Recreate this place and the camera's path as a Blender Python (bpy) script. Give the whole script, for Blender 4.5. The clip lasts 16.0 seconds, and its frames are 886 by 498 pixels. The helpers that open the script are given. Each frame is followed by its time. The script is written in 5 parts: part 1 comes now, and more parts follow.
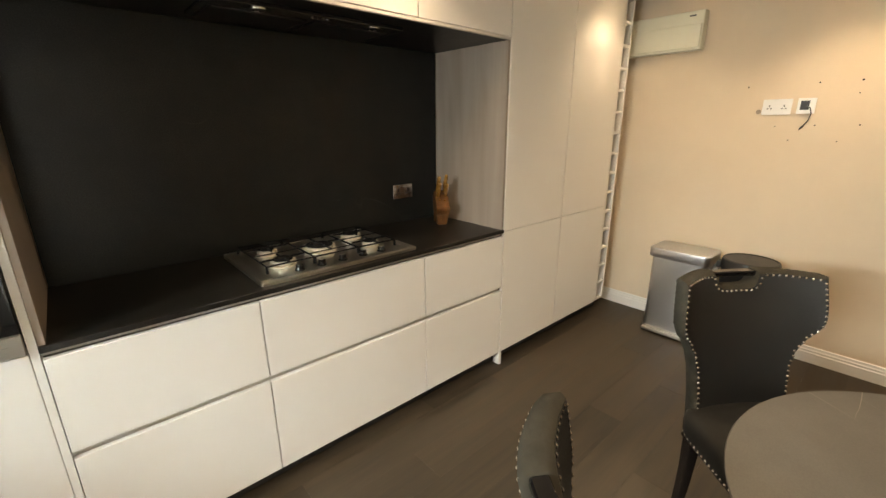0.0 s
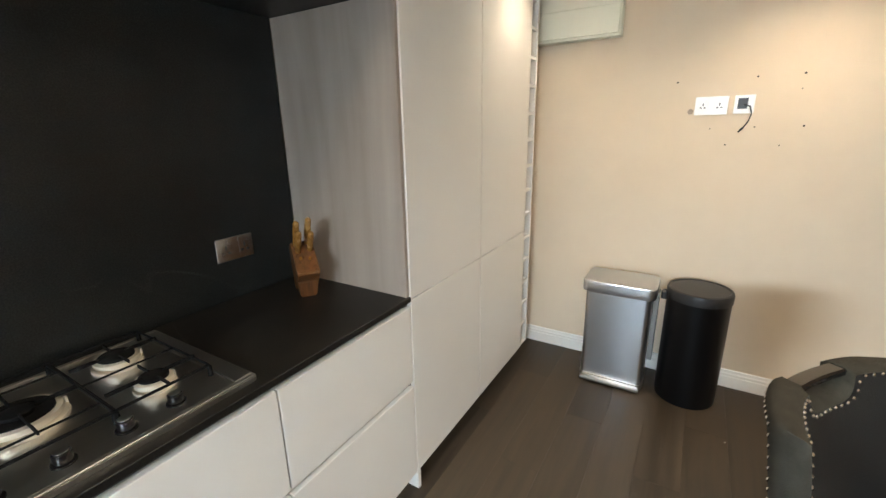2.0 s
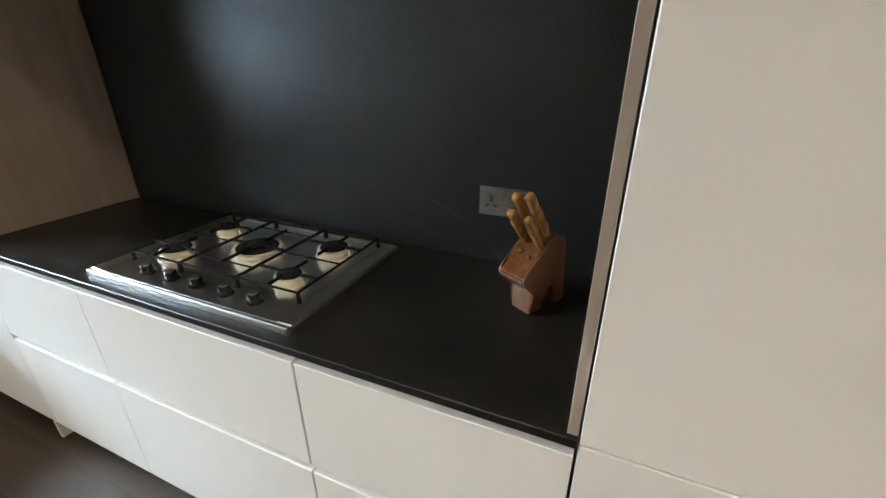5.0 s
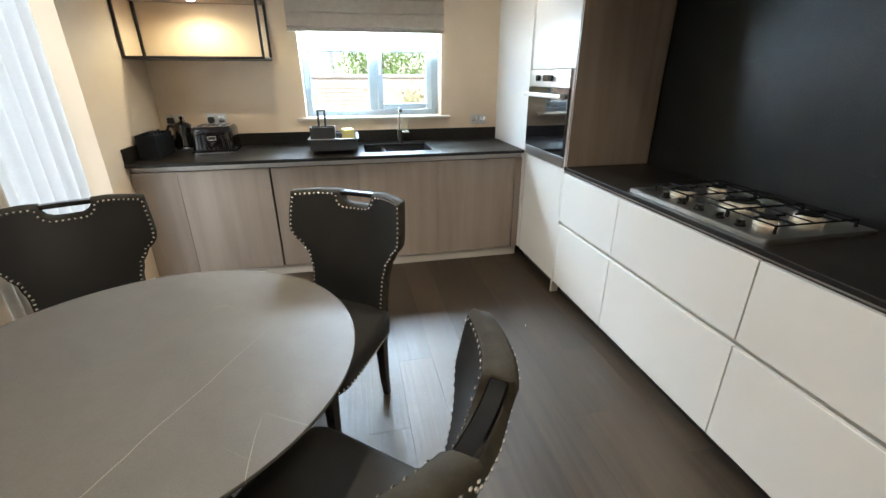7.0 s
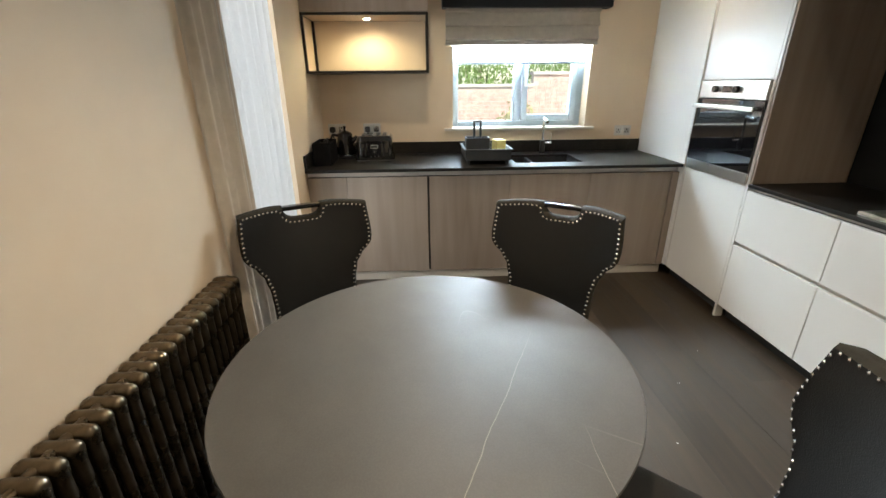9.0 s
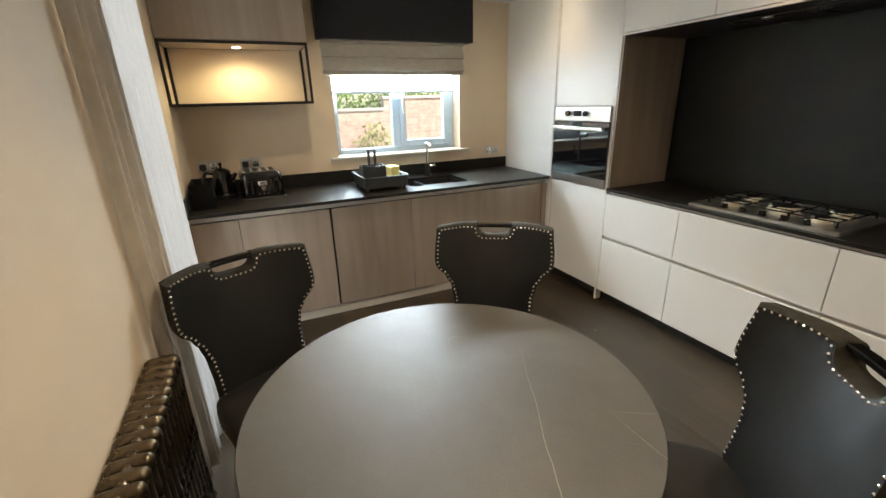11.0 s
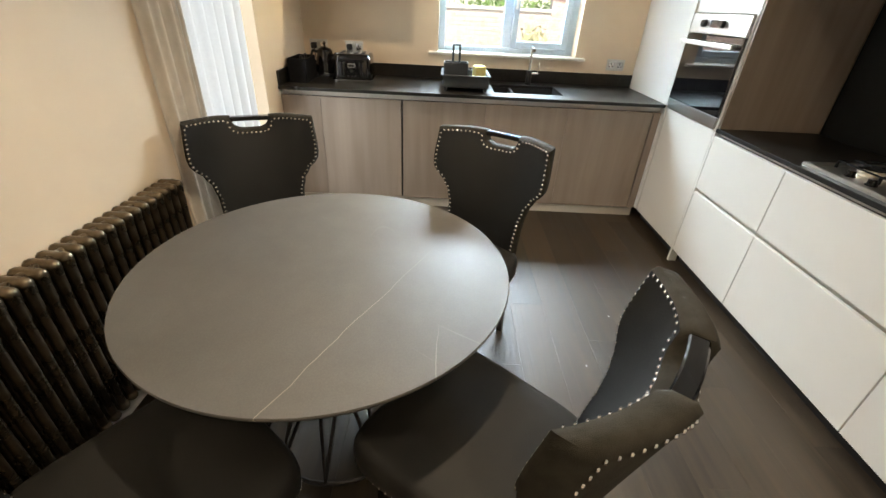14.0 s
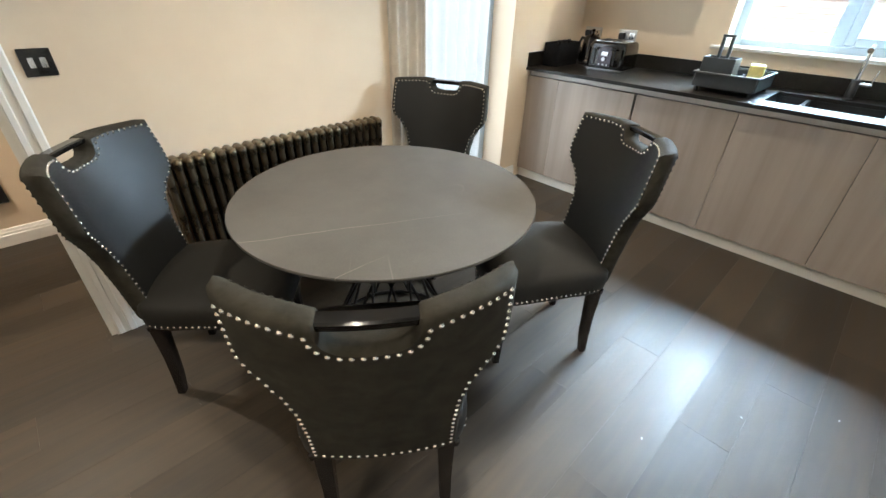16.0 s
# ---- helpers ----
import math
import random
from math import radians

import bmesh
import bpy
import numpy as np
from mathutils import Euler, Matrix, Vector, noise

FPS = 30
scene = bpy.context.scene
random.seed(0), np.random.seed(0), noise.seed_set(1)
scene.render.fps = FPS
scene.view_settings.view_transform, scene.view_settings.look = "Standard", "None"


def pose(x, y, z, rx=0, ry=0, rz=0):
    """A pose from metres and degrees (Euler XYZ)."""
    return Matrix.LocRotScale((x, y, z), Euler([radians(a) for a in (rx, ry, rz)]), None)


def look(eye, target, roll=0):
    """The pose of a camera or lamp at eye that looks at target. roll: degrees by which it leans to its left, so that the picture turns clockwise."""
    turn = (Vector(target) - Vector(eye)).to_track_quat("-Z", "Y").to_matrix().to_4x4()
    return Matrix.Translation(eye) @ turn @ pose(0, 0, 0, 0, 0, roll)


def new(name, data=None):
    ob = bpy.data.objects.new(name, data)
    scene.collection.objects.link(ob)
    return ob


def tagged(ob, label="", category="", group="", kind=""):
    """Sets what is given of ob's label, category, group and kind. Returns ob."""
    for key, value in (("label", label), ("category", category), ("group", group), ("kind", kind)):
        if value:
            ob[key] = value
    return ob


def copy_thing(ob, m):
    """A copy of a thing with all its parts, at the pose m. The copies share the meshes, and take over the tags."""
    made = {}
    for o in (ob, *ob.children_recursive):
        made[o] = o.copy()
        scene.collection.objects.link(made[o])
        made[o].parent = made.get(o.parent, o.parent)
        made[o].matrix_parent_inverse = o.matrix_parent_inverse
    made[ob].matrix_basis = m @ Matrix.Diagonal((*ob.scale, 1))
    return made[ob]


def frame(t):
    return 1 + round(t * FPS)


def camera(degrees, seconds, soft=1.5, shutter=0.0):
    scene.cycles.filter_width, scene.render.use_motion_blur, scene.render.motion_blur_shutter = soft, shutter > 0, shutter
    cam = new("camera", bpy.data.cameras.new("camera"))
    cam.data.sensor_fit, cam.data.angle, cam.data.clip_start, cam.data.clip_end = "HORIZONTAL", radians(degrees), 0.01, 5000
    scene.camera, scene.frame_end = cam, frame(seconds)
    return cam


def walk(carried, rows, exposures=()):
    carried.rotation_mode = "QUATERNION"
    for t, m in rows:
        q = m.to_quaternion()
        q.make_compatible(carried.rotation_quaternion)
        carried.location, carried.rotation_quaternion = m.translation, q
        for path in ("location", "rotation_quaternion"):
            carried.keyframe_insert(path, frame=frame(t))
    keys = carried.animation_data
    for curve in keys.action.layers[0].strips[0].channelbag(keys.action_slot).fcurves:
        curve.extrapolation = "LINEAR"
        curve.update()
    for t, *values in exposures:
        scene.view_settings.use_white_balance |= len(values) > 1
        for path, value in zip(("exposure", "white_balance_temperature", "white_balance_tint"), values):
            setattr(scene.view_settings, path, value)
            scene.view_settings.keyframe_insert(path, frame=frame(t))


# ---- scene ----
cam = camera(93.5, 16.0)
PATH = [
    (0, (1.528, -1.527, 1.493), (2.807, -0.1, 0.919), -0.2),
    (0.5, (1.675, -1.418, 1.518), (3.122, -0.143, 0.987), -0.6),
    (1, (1.821, -1.206, 1.514), (3.398, -0.075, 1.031), -0.8),
    (1.5, (1.962, -0.999, 1.521), (3.585, 0.046, 0.998), -0.9),
    (2, (2.203, -0.86, 1.509), (3.843, 0.136, 0.946), -1.1),
    (2.5, (2.453, -0.75, 1.511), (4.097, 0.21, 0.897), -1.1),
    (3, (2.751, -0.621, 1.508), (4.389, 0.329, 0.866), -0.9),
    (3.2, (2.842, -0.582, 1.514), (4.48, 0.365, 0.866), -0.6),
    (5.3, (3.406, -0.535, 1.428), (2.32, 0.928, 0.602), -0.8),
    (5.5, (3.423, -0.679, 1.405), (2.157, 0.652, 0.614), -0.7),
    (6, (3.518, -0.885, 1.42), (1.904, 0.015, 0.655), -0.7),
    (6.5, (3.654, -1.147, 1.436), (1.913, -0.523, 0.674), -0.5),
    (7, (3.806, -1.313, 1.438), (2.001, -0.927, 0.669), -0.1),
    (7.5, (3.924, -1.43, 1.441), (2.09, -1.245, 0.667), -0.2),
    (8, (3.932, -1.665, 1.441), (2.075, -1.58, 0.703), 0.2),
    (8.2, (3.9, -1.696, 1.437), (2.037, -1.673, 0.712), 0.1),
    (10.3, (3.598, -2.302, 1.523), (1.786, -1.841, 0.811), -1.8),
    (10.5, (3.6, -2.306, 1.513), (1.808, -1.754, 0.819), -1.8),
    (11, (3.654, -2.344, 1.529), (1.93, -1.579, 0.865), -1.6),
    (11.5, (3.757, -2.326, 1.529), (2.091, -1.42, 0.895), -1.2),
    (12, (3.819, -2.3, 1.536), (2.161, -1.363, 0.925), -0.9),
    (12.5, (3.754, -2.219, 1.523), (2.07, -1.359, 0.871), -0.1),
    (13, (3.635, -2.039, 1.513), (1.913, -1.358, 0.758), 1.1),
    (13.5, (3.689, -1.785, 1.458), (1.942, -1.409, 0.559), 2.0),
    (14, (3.836, -1.571, 1.448), (2.11, -1.556, 0.437), 2.9),
    (14.5, (3.806, -1.317, 1.401), (2.173, -1.697, 0.311), 3.6),
    (15, (3.744, -1.129, 1.372), (2.247, -1.877, 0.277), 3.1),
    (15.2, (3.739, -1.053, 1.382), (2.309, -1.901, 0.272), 3.1),
    (15.5, (3.707, -0.843, 1.387), (2.383, -1.873, 0.297), 2.1),
    (16, (3.608, -0.704, 1.405), (2.421, -1.912, 0.342), 1.6),
]

walk(cam, [(t, look(e, g, r)) for t, e, g, r in PATH],
     exposures=[(0, 1.28, 8100, 11), (1.5, 1.48, 6600, 9), (3.2, 1.43, 6100, 7), (5.5, 1.65, 6100, 7), (7.5, 1.4, 6200, 7),
                (10.5, 1.08, 6950, 9), (12, 1.1, 7050, 9), (14, 1.5, 6700, 8), (16, 1.85, 5850, 5)])

# ---- world, sun, large lights ----
world = bpy.data.worlds.new("sky")
scene.world = world
world.use_nodes = True
wn = world.node_tree
sky = wn.nodes.new("ShaderNodeTexSky")
sky.sky_type = "NISHITA"
sky.sun_disc = False
sky.sun_elevation, sky.sun_rotation = radians(37), radians(72)
wn.nodes["Background"].inputs["Strength"].default_value = 0.14
wn.links.new(sky.outputs[0], wn.nodes["Background"].inputs["Color"])

sun_data = bpy.data.lights.new("sun", "SUN")
sun_data.energy, sun_data.angle, sun_data.color = 3.2, radians(0.6), (1.0, 0.95, 0.87)
sun = new("sun", sun_data)
sun.matrix_world = look((0, 0, 0), (-0.75, -0.25, -0.6))


def window_light(name, eye, target, w, h, power, color, spread=180):
    d = bpy.data.lights.new(name, "AREA")
    d.shape, d.size, d.size_y, d.energy, d.color = "RECTANGLE", w, h, power, color
    d.spread = radians(spread)
    ob = new(name, d)
    ob.matrix_world = look(eye, target)
    return ob


window_light("window_daylight", (-1.5, -1.30, 3.0), (1.7, -0.85, 0.2), 2.6, 2.0, 225, (0.64, 0.83, 1.0))
window_light("blind_daylight", (-0.10, -1.09, 1.805), (3.0, -1.25, 1.1), 1.06, 0.33, 205, (0.77, 0.89, 1.0), 88)
window_light("door_daylight", (1.45, -3.02, 1.15), (1.45, 0, 1.0), 1.0, 2.0, 7.5, (0.95, 0.97, 1.0))


def spot(name, x, y, z, power, size=radians(125), color=(1.0, 0.82, 0.62), blend=1.0):
    d = bpy.data.lights.new(name, "SPOT")
    d.energy, d.spot_size, d.spot_blend, d.color, d.shadow_soft_size = power, size, blend, color, 0.03
    ob = new(name, d)
    ob.matrix_world = pose(x, y, z)
    return ob


CEIL = 2.36
# Fourth, fifth and seventh are unseen fill lamps, added to brighten room and hall.
DOWNLIGHTS_AND_FILL = [(0.84, -0.25, 4), (2.62, -0.29, 11), (4.32, -0.25, 8), (1.05, -1.85, 20), (2.75, -1.70, 31), (4.42, -1.25, 17), (4.3, -3.4, 45)]
for dx, dy, watts in DOWNLIGHTS_AND_FILL:
    spot("downlight_and_fill_lamp", dx, dy, CEIL - 0.03, watts)
spot("shelf_lamp", 0.24, -2.32, 1.88, 4.6, size=radians(172), color=(1.0, 0.88, 0.57), blend=0.6)

# ---- materials ----


def mat(name, color, rough=0.5, metal=0.0, var=0.0, scale=8.0, bump=0.0, bscale=60.0, spec=0.5, coat=0.0, sheen=0.0,
        stretch=(1, 1, 1), color2=None, space="Object"):
    """A surface of one colour with soft stains and fine relief."""
    m = bpy.data.materials.new(name)
    m.use_nodes = True
    nt = m.node_tree
    b = nt.nodes["Principled BSDF"]
    b.inputs["Base Color"].default_value = (*color, 1)
    b.inputs["Roughness"].default_value = rough
    b.inputs["Metallic"].default_value = metal
    b.inputs["Specular IOR Level"].default_value = spec
    b.inputs["Coat Weight"].default_value = coat
    b.inputs["Sheen Weight"].default_value = sheen
    tc = nt.nodes.new("ShaderNodeTexCoord")
    mp = nt.nodes.new("ShaderNodeMapping")
    mp.inputs["Scale"].default_value = stretch
    nt.links.new(tc.outputs[space], mp.inputs[0])
    if var or color2:
        n = nt.nodes.new("ShaderNodeTexNoise")
        n.inputs["Scale"].default_value, n.inputs["Detail"].default_value = scale, 6
        n.inputs["Roughness"].default_value = 0.6
        nt.links.new(mp.outputs[0], n.inputs["Vector"])
        r = nt.nodes.new("ShaderNodeValToRGB")
        c2 = color2 or tuple(min(1, c * (1 + var)) for c in color)
        c1 = color if color2 else tuple(c * (1 - var) for c in color)
        r.color_ramp.elements[0].position, r.color_ramp.elements[1].position = 0.32, 0.68
        r.color_ramp.elements[0].color, r.color_ramp.elements[1].color = (*c1, 1), (*c2, 1)
        nt.links.new(n.outputs["Fac"], r.inputs[0])
        nt.links.new(r.outputs[0], b.inputs["Base Color"])
        mr = nt.nodes.new("ShaderNodeMapRange")
        mr.inputs[3].default_value, mr.inputs[4].default_value = max(0, rough - 0.06), min(1, rough + 0.06)
        nt.links.new(n.outputs["Fac"], mr.inputs[0])
        nt.links.new(mr.outputs[0], b.inputs["Roughness"])
    if bump:
        n2 = nt.nodes.new("ShaderNodeTexNoise")
        n2.inputs["Scale"].default_value, n2.inputs["Detail"].default_value = bscale, 4
        nt.links.new(mp.outputs[0], n2.inputs["Vector"])
        bp = nt.nodes.new("ShaderNodeBump")
        bp.inputs["Strength"].default_value, bp.inputs["Distance"].default_value = bump, 0.004
        nt.links.new(n2.outputs["Fac"], bp.inputs["Height"])
        nt.links.new(bp.outputs[0], b.inputs["Normal"])
    return m


def grain_mat(name, dark, light, rough, axis, fine=60.0, plank_random=0.0, bump=0.08, coat=0.0, gloss=0.085):
    """Wood: long streaks along one axis, wavy figure, and a shade of its own for each board."""
    m = bpy.data.materials.new(name)
    m.use_nodes = True
    nt = m.node_tree
    b = nt.nodes["Principled BSDF"]
    tc = nt.nodes.new("ShaderNodeTexCoord")
    info = nt.nodes.new("ShaderNodeObjectInfo")
    off = nt.nodes.new("ShaderNodeVectorMath")
    off.operation = "SCALE"
    off.inputs[0].default_value = (13.0, 7.0, 5.0)
    nt.links.new(info.outputs["Random"], off.inputs["Scale"])
    add = nt.nodes.new("ShaderNodeVectorMath")
    nt.links.new(tc.outputs["Object"], add.inputs[0])
    nt.links.new(off.outputs[0], add.inputs[1])
    mp = nt.nodes.new("ShaderNodeMapping")
    sc = [1.0, 1.0, 1.0]
    sc[axis] = 0.07
    mp.inputs["Scale"].default_value = sc
    nt.links.new(add.outputs[0], mp.inputs[0])
    n1 = nt.nodes.new("ShaderNodeTexNoise")
    n1.inputs["Scale"].default_value, n1.inputs["Detail"].default_value = fine, 5
    n1.inputs["Distortion"].default_value = 0.6
    n2 = nt.nodes.new("ShaderNodeTexNoise")
    n2.inputs["Scale"].default_value, n2.inputs["Detail"].default_value = fine * 0.14, 4
    n2.inputs["Distortion"].default_value = 1.6
    for n in (n1, n2):
        nt.links.new(mp.outputs[0], n.inputs["Vector"])
    mx = nt.nodes.new("ShaderNodeMath")
    mx.operation = "MULTIPLY_ADD"
    mx.inputs[1].default_value = 0.45
    nt.links.new(n1.outputs["Fac"], mx.inputs[0])
    half = nt.nodes.new("ShaderNodeMath")
    half.operation = "MULTIPLY"
    half.inputs[1].default_value = 0.55
    nt.links.new(n2.outputs["Fac"], half.inputs[0])
    nt.links.new(half.outputs[0], mx.inputs[2])
    tone = nt.nodes.new("ShaderNodeMath")
    tone.operation = "MULTIPLY_ADD"
    tone.inputs[1].default_value = plank_random
    nt.links.new(info.outputs["Random"], tone.inputs[0])
    nt.links.new(mx.outputs[0], tone.inputs[2])
    r = nt.nodes.new("ShaderNodeValToRGB")
    r.color_ramp.elements[0].position, r.color_ramp.elements[1].position = 0.33, 0.68 + plank_random
    r.color_ramp.elements[0].color, r.color_ramp.elements[1].color = (*dark, 1), (*light, 1)
    nt.links.new(tone.outputs[0], r.inputs[0])
    nt.links.new(r.outputs[0], b.inputs["Base Color"])
    mr = nt.nodes.new("ShaderNodeMapRange")
    mr.inputs[1].default_value, mr.inputs[2].default_value = 0.3, 0.7
    mr.inputs[3].default_value, mr.inputs[4].default_value = rough - gloss, rough + gloss
    nt.links.new(mx.outputs[0], mr.inputs[0])
    nt.links.new(mr.outputs[0], b.inputs["Roughness"])
    b.inputs["Coat Weight"].default_value = coat
    bp = nt.nodes.new("ShaderNodeBump")
    bp.inputs["Strength"].default_value, bp.inputs["Distance"].default_value = bump, 0.003
    nt.links.new(mx.outputs[0], bp.inputs["Height"])
    nt.links.new(bp.outputs[0], b.inputs["Normal"])
    return m


def stone_mat(name, base, light, rough, vein, vein_scale=1.2, vein_width=0.012, bump=0.03, speck=0.4):
    """Sintered stone: cloudy ground, fine speckle and a few thin pale veins."""
    m = bpy.data.materials.new(name)
    m.use_nodes = True
    nt = m.node_tree
    b = nt.nodes["Principled BSDF"]
    tc = nt.nodes.new("ShaderNodeTexCoord")
    n = nt.nodes.new("ShaderNodeTexNoise")
    n.inputs["Scale"].default_value, n.inputs["Detail"].default_value, n.inputs["Roughness"].default_value = 3.5, 9, 0.65
    nt.links.new(tc.outputs["Object"], n.inputs["Vector"])
    r = nt.nodes.new("ShaderNodeValToRGB")
    r.color_ramp.elements[0].position, r.color_ramp.elements[1].position = 0.35, 0.7
    r.color_ramp.elements[0].color, r.color_ramp.elements[1].color = (*base, 1), (*light, 1)
    nt.links.new(n.outputs["Fac"], r.inputs[0])
    w = nt.nodes.new("ShaderNodeTexNoise")
    w.inputs["Scale"].default_value, w.inputs["Detail"].default_value, w.inputs["Distortion"].default_value = vein_scale, 3, 0.8
    nt.links.new(tc.outputs["Object"], w.inputs["Vector"])
    d = nt.nodes.new("ShaderNodeMath")
    d.operation = "SUBTRACT"
    d.inputs[1].default_value = 0.5
    a = nt.nodes.new("ShaderNodeMath")
    a.operation = "ABSOLUTE"
    nt.links.new(w.outputs["Fac"], d.inputs[0])
    nt.links.new(d.outputs[0], a.inputs[0])
    mr = nt.nodes.new("ShaderNodeMapRange")
    mr.inputs[1].default_value, mr.inputs[2].default_value = 0.0, vein_width
    mr.inputs[3].default_value, mr.inputs[4].default_value = 1.0, 0.0
    nt.links.new(a.outputs[0], mr.inputs[0])
    brk = nt.nodes.new("ShaderNodeTexNoise")
    brk.inputs["Scale"].default_value = 2.3
    nt.links.new(tc.outputs["Object"], brk.inputs["Vector"])
    br = nt.nodes.new("ShaderNodeMapRange")
    br.inputs[1].default_value, br.inputs[2].default_value = 0.5, 0.62
    nt.links.new(brk.outputs["Fac"], br.inputs[0])
    mu = nt.nodes.new("ShaderNodeMath")
    mu.operation = "MULTIPLY"
    nt.links.new(mr.outputs[0], mu.inputs[0])
    nt.links.new(br.outputs[0], mu.inputs[1])
    mix = nt.nodes.new("ShaderNodeMixRGB")
    mix.inputs[2].default_value = (*vein, 1)
    nt.links.new(mu.outputs[0], mix.inputs[0])
    nt.links.new(r.outputs[0], mix.inputs[1])
    nt.links.new(mix.outputs[0], b.inputs["Base Color"])
    sp = nt.nodes.new("ShaderNodeTexNoise")
    sp.inputs["Scale"].default_value, sp.inputs["Detail"].default_value = 240, 3
    nt.links.new(tc.outputs["Object"], sp.inputs["Vector"])
    bp = nt.nodes.new("ShaderNodeBump")
    bp.inputs["Strength"].default_value, bp.inputs["Distance"].default_value = bump, 0.002
    nt.links.new(sp.outputs["Fac"], bp.inputs["Height"])
    nt.links.new(bp.outputs[0], b.inputs["Normal"])
    b.inputs["Roughness"].default_value = rough
    pr = nt.nodes.new("ShaderNodeValToRGB")
    pr.color_ramp.elements[0].position, pr.color_ramp.elements[1].position = 0.38, 0.66
    pr.color_ramp.elements[0].color, pr.color_ramp.elements[1].color = (*[1 - speck] * 3, 1), (*[1 + speck] * 3, 1)
    nt.links.new(sp.outputs["Fac"], pr.inputs[0])
    mul = nt.nodes.new("ShaderNodeMixRGB")
    mul.blend_type, mul.inputs[0].default_value = "MULTIPLY", 1.0
    nt.links.new(mix.outputs[0], mul.inputs[1])
    nt.links.new(pr.outputs[0], mul.inputs[2])
    nt.links.new(mul.outputs[0], b.inputs["Base Color"])
    return m


def emit_mat(name, color, strength):
    m = bpy.data.materials.new(name)
    m.use_nodes = True
    b = m.node_tree.nodes["Principled BSDF"]
    b.inputs["Emission Color"].default_value = (*color, 1)
    b.inputs["Emission Strength"].default_value = strength
    return m


def sheer_mat(name, color, through_part, see):
    """Thin cloth: it scatters light on both sides and lets some straight through."""
    m = bpy.data.materials.new(name)
    m.use_nodes = True
    nt = m.node_tree
    out = nt.nodes["Material Output"]
    nt.nodes.remove(nt.nodes["Principled BSDF"])
    df, tl, tp = (nt.nodes.new(k) for k in ("ShaderNodeBsdfDiffuse", "ShaderNodeBsdfTranslucent", "ShaderNodeBsdfTransparent"))
    tc = nt.nodes.new("ShaderNodeTexCoord")
    nz = nt.nodes.new("ShaderNodeTexNoise")
    nz.inputs["Scale"].default_value = 90
    nt.links.new(tc.outputs["Object"], nz.inputs["Vector"])
    rp = nt.nodes.new("ShaderNodeValToRGB")
    rp.color_ramp.elements[0].color = (*[c * 0.9 for c in color], 1)
    rp.color_ramp.elements[1].color = (*color, 1)
    nt.links.new(nz.outputs["Fac"], rp.inputs[0])
    for n in (df, tl):
        nt.links.new(rp.outputs[0], n.inputs["Color"])
    m1, m2 = nt.nodes.new("ShaderNodeMixShader"), nt.nodes.new("ShaderNodeMixShader")
    m1.inputs[0].default_value, m2.inputs[0].default_value = through_part, see
    nt.links.new(df.outputs[0], m1.inputs[1])
    nt.links.new(tl.outputs[0], m1.inputs[2])
    nt.links.new(m1.outputs[0], m2.inputs[1])
    nt.links.new(tp.outputs[0], m2.inputs[2])
    nt.links.new(m2.outputs[0], out.inputs["Surface"])
    return m


def glass_mat(name, color=(1, 1, 1), rough=0.0):
    m = bpy.data.materials.new(name)
    m.use_nodes = True
    b = m.node_tree.nodes["Principled BSDF"]
    b.inputs["Base Color"].default_value = (*color, 1)
    b.inputs["Transmission Weight"].default_value = 1.0
    b.inputs["Roughness"].default_value = rough
    b.inputs["IOR"].default_value = 1.45
    return m


M_WALL = mat("wall_paint", (0.73, 0.595, 0.44), 0.75, var=0.03, scale=2.5, bump=0.06, bscale=180)
M_CEIL = mat("ceiling_paint", (0.78, 0.76, 0.72), 0.8, var=0.02, scale=3, bump=0.05, bscale=150)
M_SKIRT = mat("skirting_paint", (0.80, 0.77, 0.72), 0.4, var=0.03, scale=6)
M_WHITE = mat("cabinet_lacquer", (0.80, 0.77, 0.72), 0.38, var=0.015, scale=2, bump=0.02, bscale=300)
M_RAIL = mat("rail_beige", (0.66, 0.62, 0.56), 0.4, var=0.03, scale=5)
# Board colour darkened to stand in for shade in the door seams.
M_CARCASS_SHADED = mat("carcass_board_shaded", (0.16, 0.145, 0.13), 0.5, var=0.02, scale=4)
M_PLINTH = mat("plinth_dark", (0.03, 0.028, 0.026), 0.5, var=0.2, scale=10)
M_PLINTHL = mat("plinth_cream", (0.68, 0.63, 0.55), 0.45, var=0.04, scale=8)
M_GREYV = grain_mat("grey_oak_laminate", (0.250, 0.198, 0.158), (0.425, 0.350, 0.290), 0.5, 2, fine=15, plank_random=0.10, bump=0.05)
M_FLOOR = grain_mat("floor_oak_dark", (0.0085, 0.0059, 0.0034), (0.074, 0.0530, 0.0325), 0.50, 0, fine=30, plank_random=0.26, bump=0.9, gloss=0.13)
M_FLOOR.node_tree.nodes["Principled BSDF"].inputs["Specular IOR Level"].default_value = 0.45
M_GAP = mat("floor_joint", (0.035, 0.03, 0.025), 0.8, var=0.2, scale=20)
M_STONE = stone_mat("worktop_stone", (0.0060, 0.0056, 0.0048), (0.0185, 0.0162, 0.0130), 0.40, (0.035, 0.033, 0.031), 1.1, 0.004, speck=0.65)
M_SPLASH = stone_mat("splash_stone", (0.0062, 0.0071, 0.0070), (0.0140, 0.0155, 0.0150), 0.40, (0.034, 0.035, 0.036), 0.9, 0.004, speck=0.6)
M_TABLE = stone_mat("table_ceramic", (0.070, 0.064, 0.056), (0.094, 0.086, 0.076), 0.52, (0.125, 0.115, 0.10), 0.85, 0.002, speck=0.07)

